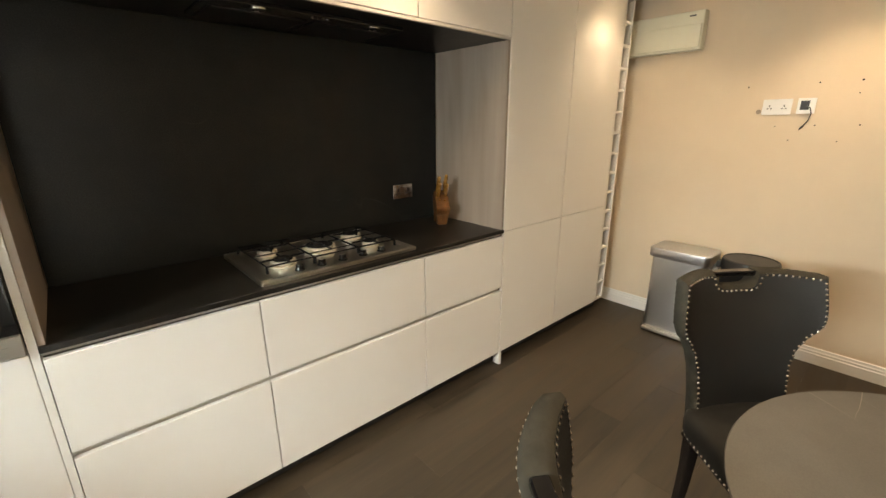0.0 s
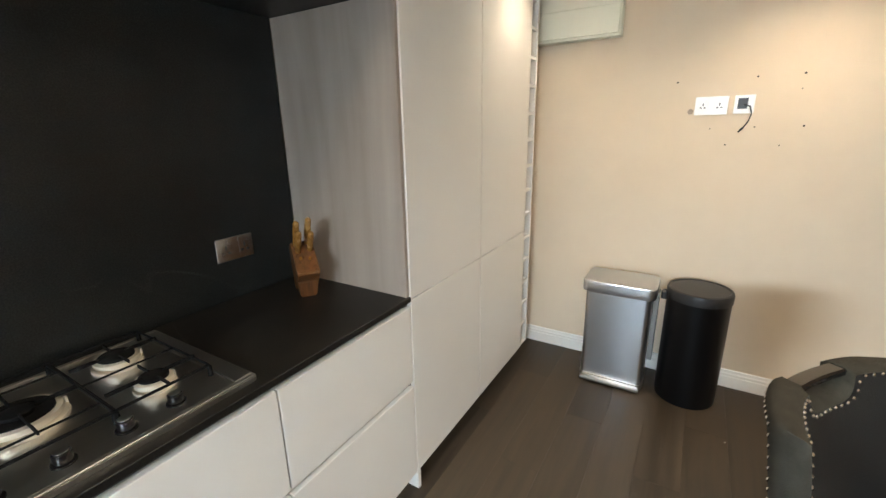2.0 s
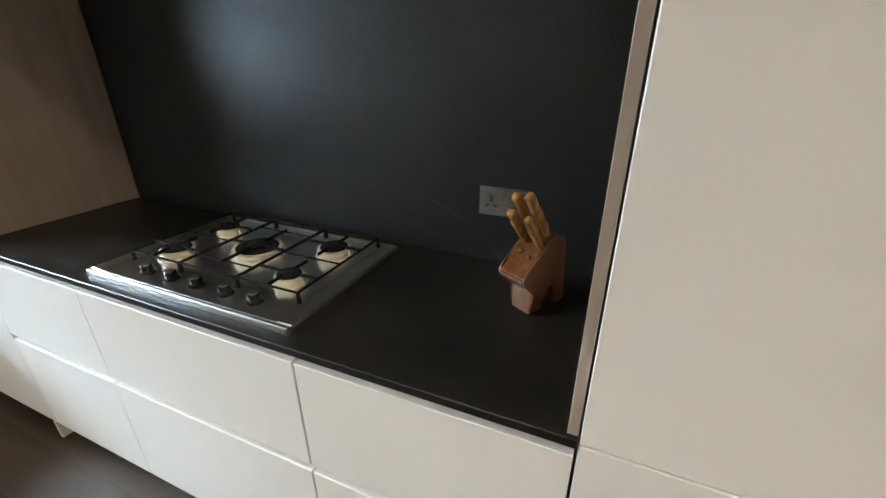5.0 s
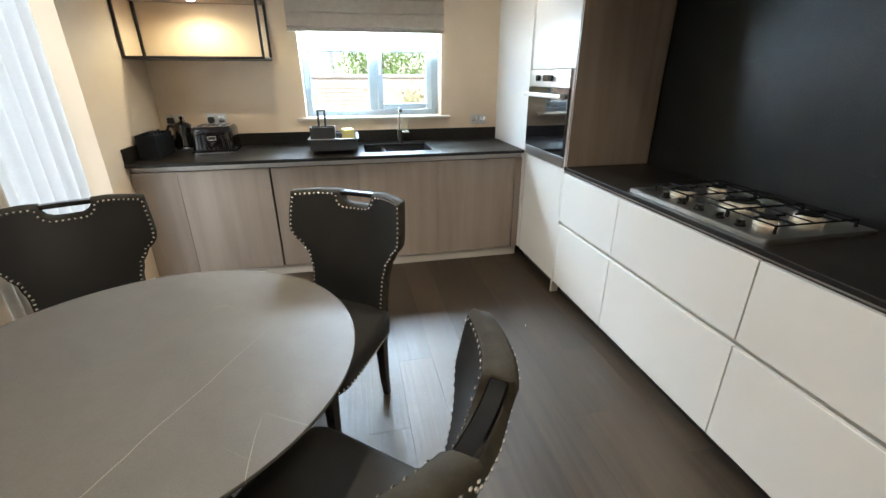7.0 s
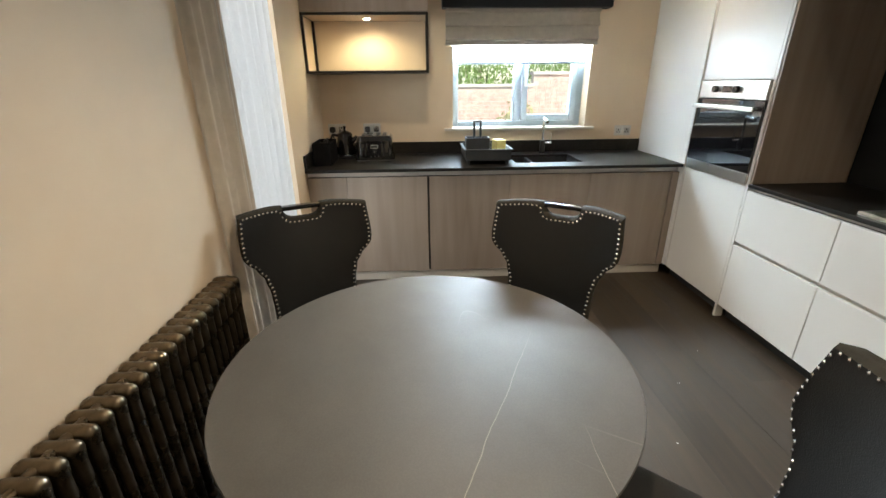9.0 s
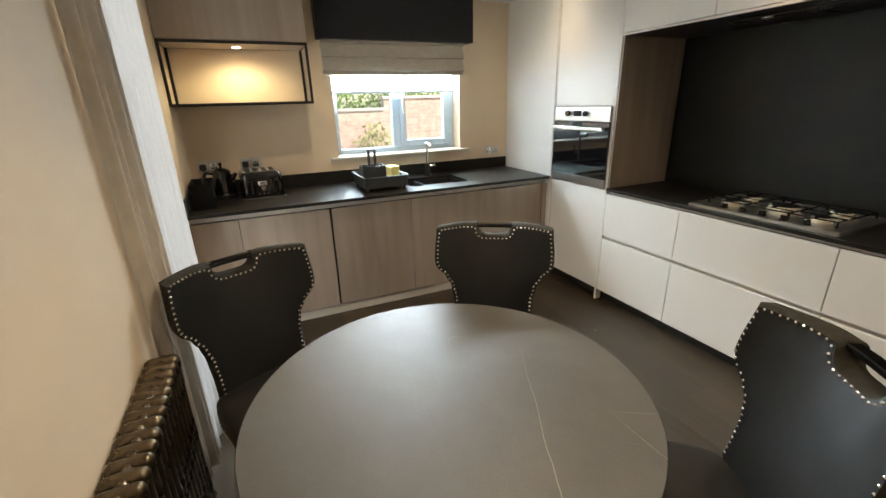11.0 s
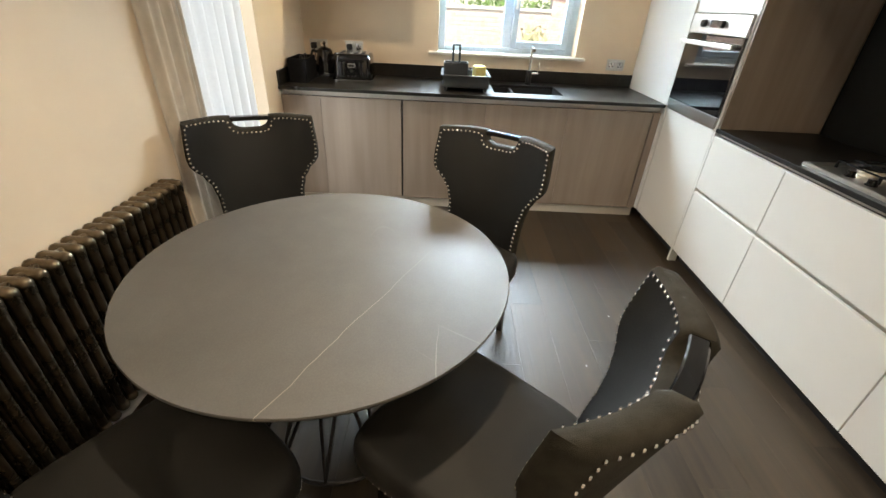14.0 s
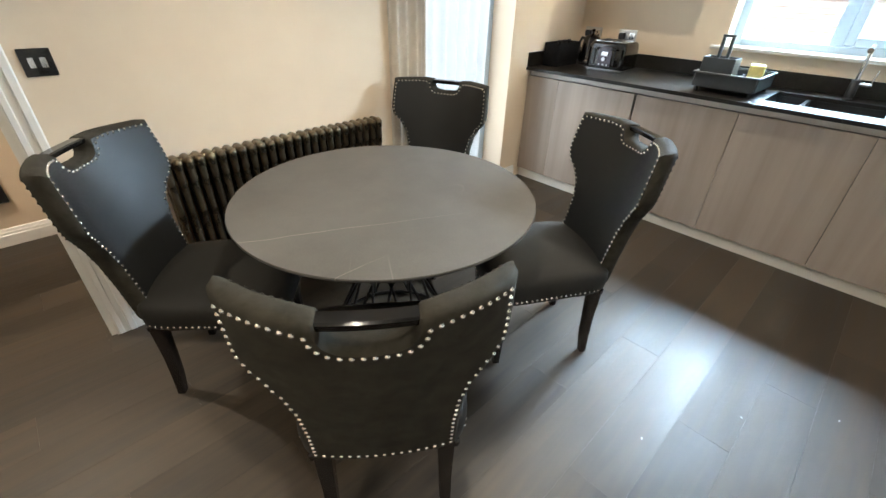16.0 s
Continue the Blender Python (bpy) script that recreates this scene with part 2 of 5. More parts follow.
for m_, level in ((M_STONE, 0.36), (M_SPLASH, 0.35), (M_TABLE, 0.6)):
    m_.node_tree.nodes["Principled BSDF"].inputs["Specular IOR Level"].default_value = level


def add_vein(m, p, q, width, colour):
    """A thin wandering pale vein from p to q in the surface's own plane."""
    nt = m.node_tree
    b = nt.nodes["Principled BSDF"]
    old = b.inputs["Base Color"].links[0].from_socket
    tc = nt.nodes.new("ShaderNodeTexCoord")
    nz = nt.nodes.new("ShaderNodeTexNoise")
    nz.inputs["Scale"].default_value, nz.inputs["Detail"].default_value = 5.0, 3
    nt.links.new(tc.outputs["Object"], nz.inputs["Vector"])
    d = Vector((q[0] - p[0], q[1] - p[1], 0))
    ln = d.length
    d.normalize()
    sub = nt.nodes.new("ShaderNodeVectorMath")
    sub.operation = "SUBTRACT"
    sub.inputs[1].default_value = (p[0], p[1], 0)
    nt.links.new(tc.outputs["Object"], sub.inputs[0])
    along, across = nt.nodes.new("ShaderNodeVectorMath"), nt.nodes.new("ShaderNodeVectorMath")
    for n, v in ((along, d), (across, Vector((-d.y, d.x, 0)))):
        n.operation = "DOT_PRODUCT"
        n.inputs[1].default_value = v
        nt.links.new(sub.outputs[0], n.inputs[0])
    wob = nt.nodes.new("ShaderNodeMath")
    wob.operation = "MULTIPLY_ADD"
    wob.inputs[1].default_value = 0.03
    nt.links.new(nz.outputs["Fac"], wob.inputs[0])
    nt.links.new(across.outputs["Value"], wob.inputs[2])
    cen = nt.nodes.new("ShaderNodeMath")
    cen.operation = "SUBTRACT"
    cen.inputs[1].default_value = 0.015
    nt.links.new(wob.outputs[0], cen.inputs[0])
    ab = nt.nodes.new("ShaderNodeMath")
    ab.operation = "ABSOLUTE"
    nt.links.new(cen.outputs[0], ab.inputs[0])
    line = nt.nodes.new("ShaderNodeMapRange")
    line.inputs[1].default_value, line.inputs[2].default_value, line.inputs[3].default_value, line.inputs[4].default_value = 0.0, width, 1.0, 0.0
    nt.links.new(ab.outputs[0], line.inputs[0])
    fade = nt.nodes.new("ShaderNodeMapRange")
    fade.inputs[1].default_value, fade.inputs[2].default_value, fade.inputs[3].default_value, fade.inputs[4].default_value = ln * 0.35, ln, 0.85, 0.0
    nt.links.new(along.outputs["Value"], fade.inputs[0])
    on = nt.nodes.new("ShaderNodeMath")
    on.operation = "GREATER_THAN"
    on.inputs[1].default_value = -0.02
    nt.links.new(along.outputs["Value"], on.inputs[0])
    m1, m2 = nt.nodes.new("ShaderNodeMath"), nt.nodes.new("ShaderNodeMath")
    m1.operation = m2.operation = "MULTIPLY"
    nt.links.new(line.outputs[0], m1.inputs[0])
    nt.links.new(fade.outputs[0], m1.inputs[1])
    nt.links.new(m1.outputs[0], m2.inputs[0])
    nt.links.new(on.outputs[0], m2.inputs[1])
    mix = nt.nodes.new("ShaderNodeMixRGB")
    mix.inputs[2].default_value = (*colour, 1)
    nt.links.new(m2.outputs[0], mix.inputs[0])
    nt.links.new(old, mix.inputs[1])
    nt.links.new(mix.outputs[0], b.inputs["Base Color"])


add_vein(M_TABLE, (0.568, 0.002), (-0.16, 0.345), 0.0018, (0.30, 0.265, 0.22))
add_vein(M_TABLE, (0.46, 0.36), (0.25, 0.36), 0.0014, (0.26, 0.23, 0.195))
M_STEEL = mat("brushed_steel", (0.62, 0.60, 0.56), 0.30, 1.0, var=0.05, scale=30, stretch=(1, 30, 30))
M_BINSTEEL = mat("bin_steel", (0.64, 0.65, 0.66), 0.30, 1.0, bump=0.015, bscale=40, stretch=(12, 12, 0.4))
M_CHROME = mat("chrome", (0.80, 0.80, 0.80), 0.1, 1.0)
M_DULLSTEEL = mat("socket_steel", (0.72, 0.72, 0.72), 0.2, 1.0, var=0.04, scale=20)
M_BURNER = mat("burner_alloy", (0.84, 0.77, 0.65), 0.42, 0.55, var=0.05, scale=40)
M_IRON = mat("cast_iron", (0.005, 0.005, 0.005), 0.75, spec=0.15, var=0.3, scale=60, bump=0.2, bscale=300)
M_BLACKGLASS = mat("black_glass", (0.006, 0.006, 0.007), 0.04, spec=0.8, coat=0.5)
M_BLACKGLOSS = mat("black_gloss", (0.005, 0.0045, 0.0045), 0.12, coat=0.3, var=0.2, scale=10)
M_BLACKPL = mat("black_plastic", (0.018, 0.018, 0.019), 0.42, var=0.2, scale=30, bump=0.05, bscale=200)
M_FELT = mat("black_felt", (0.010, 0.010, 0.011), 0.9, spec=0.1, var=0.25, scale=40, bump=0.4, bscale=300)
M_GREYPL = mat("dark_grey_plastic", (0.034, 0.038, 0.04), 0.36, var=0.12, scale=20, bump=0.05, bscale=200)
M_BLACKMET = mat("black_metal", (0.016, 0.014, 0.013), 0.4, 0.4, var=0.2, scale=30)
M_PEWTER = mat("radiator_lacquered_iron", (0.135, 0.106, 0.07), 0.28, 0.9, var=0.35, scale=14, bump=0.06, bscale=90)
M_LEATHER = mat("faux_leather", (0.0058, 0.0064, 0.0067), 0.48, var=0.25, scale=9, bump=0.34, bscale=330, spec=0.55)
M_SEAT = mat("seat_leather", (0.0120, 0.0110, 0.0090), 0.62, var=0.25, scale=9, bump=0.25, bscale=420, spec=0.4)
M_FABRIC = mat("chair_back_fabric", (0.035, 0.0315, 0.0240), 0.85, spec=0.15, var=0.3, scale=22, bump=0.5, bscale=520)
M_LEG = mat("black_lacquered_wood", (0.010, 0.008, 0.008), 0.2, var=0.3, scale=20, coat=0.3)
M_STUD = mat("nickel_nailhead", (0.82, 0.79, 0.74), 0.18, 1.0)
M_PELMET = mat("pelmet_fabric", (0.012, 0.013, 0.017), 0.9, var=0.2, scale=30, bump=0.3, bscale=500, sheen=0.2)
M_BLIND = mat("blind_linen", (0.54, 0.49, 0.42), 0.9, var=0.06, scale=20, bump=0.3, bscale=500)
M_ROLLER = sheer_mat("roller_blind_cloth", (0.62, 0.68, 0.72), 0.65, 0.34)
M_VOILE = sheer_mat("voile_cloth", (0.88, 0.89, 0.90), 0.58, 0.05)
M_DRAPE = mat("drape_linen", (0.64, 0.58, 0.50), 0.9, var=0.07, scale=14, bump=0.3, bscale=420)
M_UPVC = mat("upvc_frame", (0.42, 0.50, 0.58), 0.3, var=0.015, scale=4)
M_SILL = mat("sill_paint", (0.68, 0.62, 0.54), 0.35, var=0.03, scale=6)
M_GLASS = glass_mat("pane_glass", (0.98, 1.0, 0.99))
M_LINER = mat("liner_plastic", (0.22, 0.215, 0.20), 0.5, var=0.05, scale=10)
M_BINBLACK = mat("bin_black", (0.004, 0.004, 0.0045), 0.34, spec=0.28, var=0.2, scale=8)
M_OAKBLOCK = grain_mat("acacia_wood", (0.048, 0.017, 0.005), (0.20, 0.076, 0.020), 0.32, 2, fine=70, coat=0.25)
M_KNIFE = grain_mat("knife_handle_wood", (0.17, 0.075, 0.016), (0.42, 0.215, 0.05), 0.25, 2, fine=80, coat=0.3)
M_YELLOW = mat("sponge_yellow", (0.80, 0.70, 0.26), 0.85, var=0.1, scale=40, bump=0.4, bscale=200)
M_WHITEPL = mat("white_plastic", (0.80, 0.79, 0.76), 0.3, var=0.01, scale=8)
M_CREAMPL = mat("cream_plastic", (0.78, 0.76, 0.62), 0.45, var=0.03, scale=6)
M_HOLE = mat("wall_hole", (0.06, 0.045, 0.035), 0.9, var=0.3, scale=60)
M_FILLER = mat("filler_patch", (0.36, 0.28, 0.22), 0.8, var=0.15, scale=40)
M_LAMP = emit_mat("lamp_glow", (1.0, 0.80, 0.55), 40.0)
M_BRICK = mat("garden_brick", (0.45, 0.32, 0.27), 0.85, var=0.25, scale=9, bump=0.4, bscale=50)
M_MORTAR = mat("mortar", (0.45, 0.39, 0.35), 0.9, var=0.1, scale=20)
M_RENDER = mat("house_render", (0.62, 0.58, 0.53), 0.85, var=0.06, scale=2, bump=0.2, bscale=60)
M_PAVE = mat("patio_stone", (0.44, 0.41, 0.37), 0.85, var=0.12, scale=3, bump=0.3, bscale=40)
M_LEAF = mat("leaf", (0.15, 0.25, 0.06), 0.6, var=0.35, scale=3)
# Olive leaf made paler, with the sunlight on the shrub in its colour.
M_LEAFSUNLIT = mat("sunlit_olive_leaf", (0.34, 0.33, 0.17), 0.7, var=0.35, scale=3)
M_GUNMETAL = mat("mirror_gunmetal", (0.12, 0.105, 0.115), 0.13, 1.0, var=0.08, scale=12)
M_BARK = mat("bark", (0.12, 0.09, 0.06), 0.9, var=0.2, scale=20, bump=0.5, bscale=60)

# ---- mesh helpers ----


def box(bm, x0, y0, z0, x1, y1, z1, bevel=0.0, seg=1):
    m = Matrix.LocRotScale(((x0 + x1) / 2, (y0 + y1) / 2, (z0 + z1) / 2), None, (abs(x1 - x0), abs(y1 - y0), abs(z1 - z0)))
    vs = bmesh.ops.create_cube(bm, size=1, matrix=m)["verts"]
    if bevel:
        es = {e for v in vs for e in v.link_edges}
        bmesh.ops.bevel(bm, geom=list(es), offset=bevel, segments=seg, profile=0.5, affect="EDGES")
    return bm


def cyl(bm, a, b, r0, r1=None, seg=12, caps=True):
    a, b = Vector(a), Vector(b)
    d = b - a
    m = Matrix.Translation((a + b) / 2) @ d.to_track_quat("Z", "Y").to_matrix().to_4x4()
    bmesh.ops.create_cone(bm, cap_ends=caps, segments=seg, radius1=r0, radius2=r0 if r1 is None else r1, depth=d.length, matrix=m)
    return bm


def lathe(bm, prof, cx=0, cy=0, seg=24):
    rings = []
    for r, z in prof:
        rings.append([bm.verts.new((cx + r * math.cos(i * 2 * math.pi / seg), cy + r * math.sin(i * 2 * math.pi / seg), z)) for i in range(seg)])
    for a, b in zip(rings, rings[1:]):
        for i in range(seg):
            j = (i + 1) % seg
            bm.faces.new((a[i], a[j], b[j], b[i]))
    bm.faces.new(rings[-1])
    bm.faces.new(list(reversed(rings[0])))
    return bm


def tube(bm, pts, r, seg=8):
    for a, b in zip(pts, pts[1:]):
        cyl(bm, a, b, r, seg=seg)
    for p in pts[1:-1]:
        bmesh.ops.create_icosphere(bm, subdivisions=1, radius=r * 1.02, matrix=Matrix.Translation(p))
    return bm


def prism(bm, outline, z0, z1):
    """An upright block over a closed outline of (x, y)."""
    lo = [bm.verts.new((x, y, z0)) for x, y in outline]
    hi = [bm.verts.new((x, y, z1)) for x, y in outline]
    n = len(outline)
    for i in range(n):
        bm.faces.new((lo[i], lo[(i + 1) % n], hi[(i + 1) % n], hi[i]))
    bm.faces.new(hi)
    bm.faces.new(list(reversed(lo)))
    return bm


def rounded(w, d, r, cx=0, cy=0, seg=5):
    pts = []
    for k, (sx, sy) in enumerate(((1, 1), (-1, 1), (-1, -1), (1, -1))):
        for i in range(seg + 1):
            a = (k + i / seg) * math.pi / 2
            pts.append((cx + sx * (w / 2 - r) + r * math.cos(a), cy + sy * (d / 2 - r) + r * math.sin(a)))
    return pts


def mesh_of(name, bm, material, smooth=None):
    bmesh.ops.recalc_face_normals(bm, faces=bm.faces[:])
    me = bpy.data.meshes.new(name)
    bm.to_mesh(me)
    bm.free()
    if material:
        me.materials.append(material)
    if smooth:
        me.polygons.foreach_set("use_smooth", [True] * len(me.polygons))
        me.set_sharp_from_angle(angle=radians(smooth))
    return me


def part(name, bm, material, parent, label="", smooth=None):
    ob = new(name, mesh_of(name, bm, material, smooth))
    ob.parent = parent
    if label:
        tagged(ob, label)
    return ob


def thing(name, label, category, group="", at=None, kind=""):
    ob = new(name)
    ob.empty_display_size = 0.1
    tagged(ob, label, category, group, kind)
    if at is not None:
        ob.matrix_basis = at
    return ob


def solid(name, bm, material, label="", category="", kind="", smooth=None, group=""):
    return tagged(new(name, mesh_of(name, bm, material, smooth)), label, category, group, kind)


B = bmesh.new

# ---- the room ----
WY, WIN_X, BIN_X, BACK_Y = -2.775, 0.0, 4.90, 0.60
HALL_Y, LOBBY_X, BIN_END = -4.1, 6.2, -1.96

bm = B()
box(bm, -0.35, HALL_Y - 0.2, -0.12, LOBBY_X + 0.2, BACK_Y + 0.3, -0.0042)
floor = solid("floor", bm, M_GAP, "dark grey-brown wood plank floor", "floor", "structure")

bm = B()
box(bm, -0.3, HALL_Y - 0.2, CEIL, LOBBY_X + 0.2, BACK_Y + 0.3, CEIL + 0.15)
solid("ceiling", bm, M_CEIL, "plain white painted ceiling", "ceiling", "structure")

WIN_Y0, WIN_Y1, WIN_Z0, WIN_Z1 = -1.665, -0.515, 1.10, 2.03
bm = B()
box(bm, -0.25, WY - 0.25, -0.1, 0, WIN_Y0, CEIL + 0.1)
box(bm, -0.25, WIN_Y1, -0.1, 0, BACK_Y + 0.25, CEIL + 0.1)
box(bm, -0.25, WIN_Y0, -0.1, 0, WIN_Y1, WIN_Z0)
box(bm, -0.25, WIN_Y0, WIN_Z1, 0, WIN_Y1, CEIL + 0.1)
solid("wall_west", bm, M_WALL, "cream painted wall with a kitchen window", "wall", "structure")

bm = B()
box(bm, 0, BACK_Y, -0.1, LOBBY_X, BACK_Y + 0.25, CEIL + 0.1)
solid("wall_north", bm, M_WALL, "cream painted wall behind the fitted units", "wall", "structure")

bm = B()
box(bm, BIN_X, BIN_END, -0.1, BIN_X + 0.12, BACK_Y, CEIL + 0.1)
solid("wall_east", bm, M_WALL, "cream painted wall with sockets and old fixing holes", "wall", "structure")
bm = B()
box(bm, BIN_X + 0.12, BIN_END, -0.1, LOBBY_X, BIN_END + 0.12, CEIL + 0.1)
solid("wall_lobby_north", bm, M_WALL, "plain cream lobby wall", "wall", "structure")
bm = B()
box(bm, LOBBY_X, HALL_Y, -0.1, LOBBY_X + 0.12, BACK_Y, CEIL + 0.1)
solid("wall_lobby_east", bm, M_WALL, "plain cream lobby wall", "wall", "structure")

DOOR_X0, DOOR_X1, DOOR_Z = 0.93, 1.99, 2.2
ARCH_X0, ARCH_X1, ARCH_Z = 3.70, 4.54, 2.04
bm = B()
box(bm, 0, WY - 0.25, -0.1, DOOR_X0, WY, CEIL + 0.1)
box(bm, DOOR_X0, WY - 0.25, DOOR_Z, DOOR_X1, WY, CEIL + 0.1)
box(bm, DOOR_X1, WY - 0.25, -0.1, ARCH_X0, WY, CEIL + 0.1)
box(bm, ARCH_X0, WY - 0.25, ARCH_Z, ARCH_X1, WY, CEIL + 0.1)
box(bm, ARCH_X1, WY - 0.25, -0.1, LOBBY_X, WY, CEIL + 0.1)
solid("wall_south", bm, M_WALL, "cream painted wall with a patio door and a hall doorway", "wall", "structure")
bm = B()
box(bm, 2.6, HALL_Y - 0.12, -0.1, LOBBY_X, HALL_Y, CEIL + 0.1)
solid("wall_hall_south", bm, M_WALL, "plain cream hall wall beyond the doorway", "wall", "structure")
bm = B()
box(bm, 2.6, HALL_Y, -0.1, 2.72, WY - 0.25, CEIL + 0.1)
solid("wall_hall_west", bm, M_WALL, "plain cream hall wall", "wall", "structure")


def skirting(name, a, b, side, h=0.108):
    """A moulded skirting board from a to b along a wall; side: the way it faces."""
    prof = [(0, 0), (0.017, 0), (0.017, h * 0.62), (0.013, h * 0.66), (0.013, h * 0.78), (0.009, h * 0.84), (0.007, h * 0.97), (0.003, h), (0, h)]
    bm = B()
    ends = []
    for x, y in (a, b):
        ends.append([bm.verts.new((x + side[0] * o, y + side[1] * o, z)) for o, z in prof])
    n = len(prof)
    for i in range(n):
        bm.faces.new((ends[0][i], ends[0][(i + 1) % n], ends[1][(i + 1) % n], ends[1][i]))
    bm.faces.new(ends[0])
    bm.faces.new(list(reversed(ends[1])))
    solid(name, bm, M_SKIRT, "white moulded skirting board along the wall", "skirting board", "structure")


skirting("baseboard_east", (BIN_X, 0.5), (BIN_X, BIN_END), (-1, 0))
skirting("baseboard_south_1", (0.75, WY), (DOOR_X0, WY), (0, 1))
skirting("baseboard_south_2", (DOOR_X1, WY), (ARCH_X0 - 0.09, WY), (0, 1))
skirting("baseboard_south_3", (ARCH_X1 + 0.09, WY), (LOBBY_X, WY), (0, 1))
skirting("baseboard_hall", (2.72, HALL_Y), (LOBBY_X, HALL_Y), (0, 1))


def casing():
    """Moulded architrave round the hall doorway, with its lining."""
    bm = B()
    for s, x in ((-1, ARCH_X0), (1, ARCH_X1)):
        box(bm, x + s * 0.008, WY, 0, x + s * 0.06, WY + 0.016, ARCH_Z + 0.06)
        box(bm, x + s * 0.06, WY, 0, x + s * 0.09, WY + 0.026, ARCH_Z + 0.09, 0.005)
        box(bm, x + s * 0.018, WY + 0.016, 0, x + s * 0.04, WY + 0.022, ARCH_Z + 0.04, 0.003)
    box(bm, ARCH_X0 - 0.06, WY, ARCH_Z + 0.008, ARCH_X1 + 0.06, WY + 0.016, ARCH_Z + 0.06)
    box(bm, ARCH_X0 - 0.09, WY, ARCH_Z + 0.06, ARCH_X1 + 0.09, WY + 0.026, ARCH_Z + 0.09, 0.005)
    box(bm, ARCH_X0 - 0.012, WY - 0.262, 0, ARCH_X0 + 0.012, WY + 0.004, ARCH_Z)
    box(bm, ARCH_X1 - 0.012, WY - 0.262, 0, ARCH_X1 + 0.012, WY + 0.004, ARCH_Z)
    box(bm, ARCH_X0 + 0.012, WY - 0.262, ARCH_Z - 0.02, ARCH_X1 - 0.012, WY + 0.004, ARCH_Z + 0.004)
    solid("trim_doorway", bm, M_SKIRT, "white moulded architrave round the hall doorway", "architrave", "structure")


casing()

# kitchen window
FX = -0.14


def kitchen_window():
    win = thing("window_1", "pale white plastic casement window above the sink", "window", kind="structure")
    f, mid = 0.055, -1.09
    bm = B()
    box(bm, FX - 0.06, WIN_Y0, WIN_Z0, FX, WIN_Y0 + f, WIN_Z1, 0.004)
    box(bm, FX - 0.06, WIN_Y1 - f, WIN_Z0, FX, WIN_Y1, WIN_Z1, 0.004)
    box(bm, FX - 0.06, WIN_Y0 + f, WIN_Z0, FX, WIN_Y1 - f, WIN_Z0 + f, 0.004)
    box(bm, FX - 0.06, WIN_Y0 + f, WIN_Z1 - f, FX, WIN_Y1 - f, WIN_Z1, 0.004)
    box(bm, FX - 0.06, mid - 0.035, WIN_Z0 + f, FX, mid + 0.035, WIN_Z1 - f, 0.004)
    part("window_frame", bm, M_UPVC, win)
    bm = B()
    y0, y1, z0, z1, s = mid + 0.037, WIN_Y1 - f - 0.002, WIN_Z0 + f + 0.002, WIN_Z1 - f - 0.002, 0.05
    box(bm, FX - 0.05, y0, z0, FX + 0.018, y0 + s, z1, 0.005)
    box(bm, FX - 0.05, y1 - s, z0, FX + 0.018, y1, z1, 0.005)
    box(bm, FX - 0.05, y0 + s, z0, FX + 0.018, y1 - s, z0 + s, 0.005)
    box(bm, FX - 0.05, y0 + s, z1 - s, FX + 0.018, y1 - s, z1, 0.005)
    sash = part("casement", bm, M_UPVC, win)
    bm = B()
    box(bm, FX + 0.018, y0 + 0.012, 1.52, FX + 0.03, y0 + 0.036, 1.58, 0.004)
    box(bm, FX + 0.03, y0 + 0.014, 1.44, FX + 0.045, y0 + 0.034, 1.57, 0.005)
    part("window_handle", bm, M_WHITEPL, sash)
    for a, b in ((WIN_Y0 + f, mid - 0.035), (y0 + s, y1 - s)):
        bm = B()
        box(bm, FX - 0.035, a, WIN_Z0 + f, FX - 0.029, b, WIN_Z1 - f)
        pane = part("pane", bm, M_GLASS, win)
        pane.visible_shadow = False
    bm = B()
    box(bm, FX + 0.001, WIN_Y0 + 0.002, WIN_Z0, 0.0, WIN_Y1 - 0.002, WIN_Z0 + 0.012)
    box(bm, 0.001, WIN_Y0 - 0.075, WIN_Z0 - 0.010, 0.045, WIN_Y1 + 0.075, WIN_Z0 + 0.012, 0.006, 2)
    part("window_sill", bm, M_SILL, win)


kitchen_window()


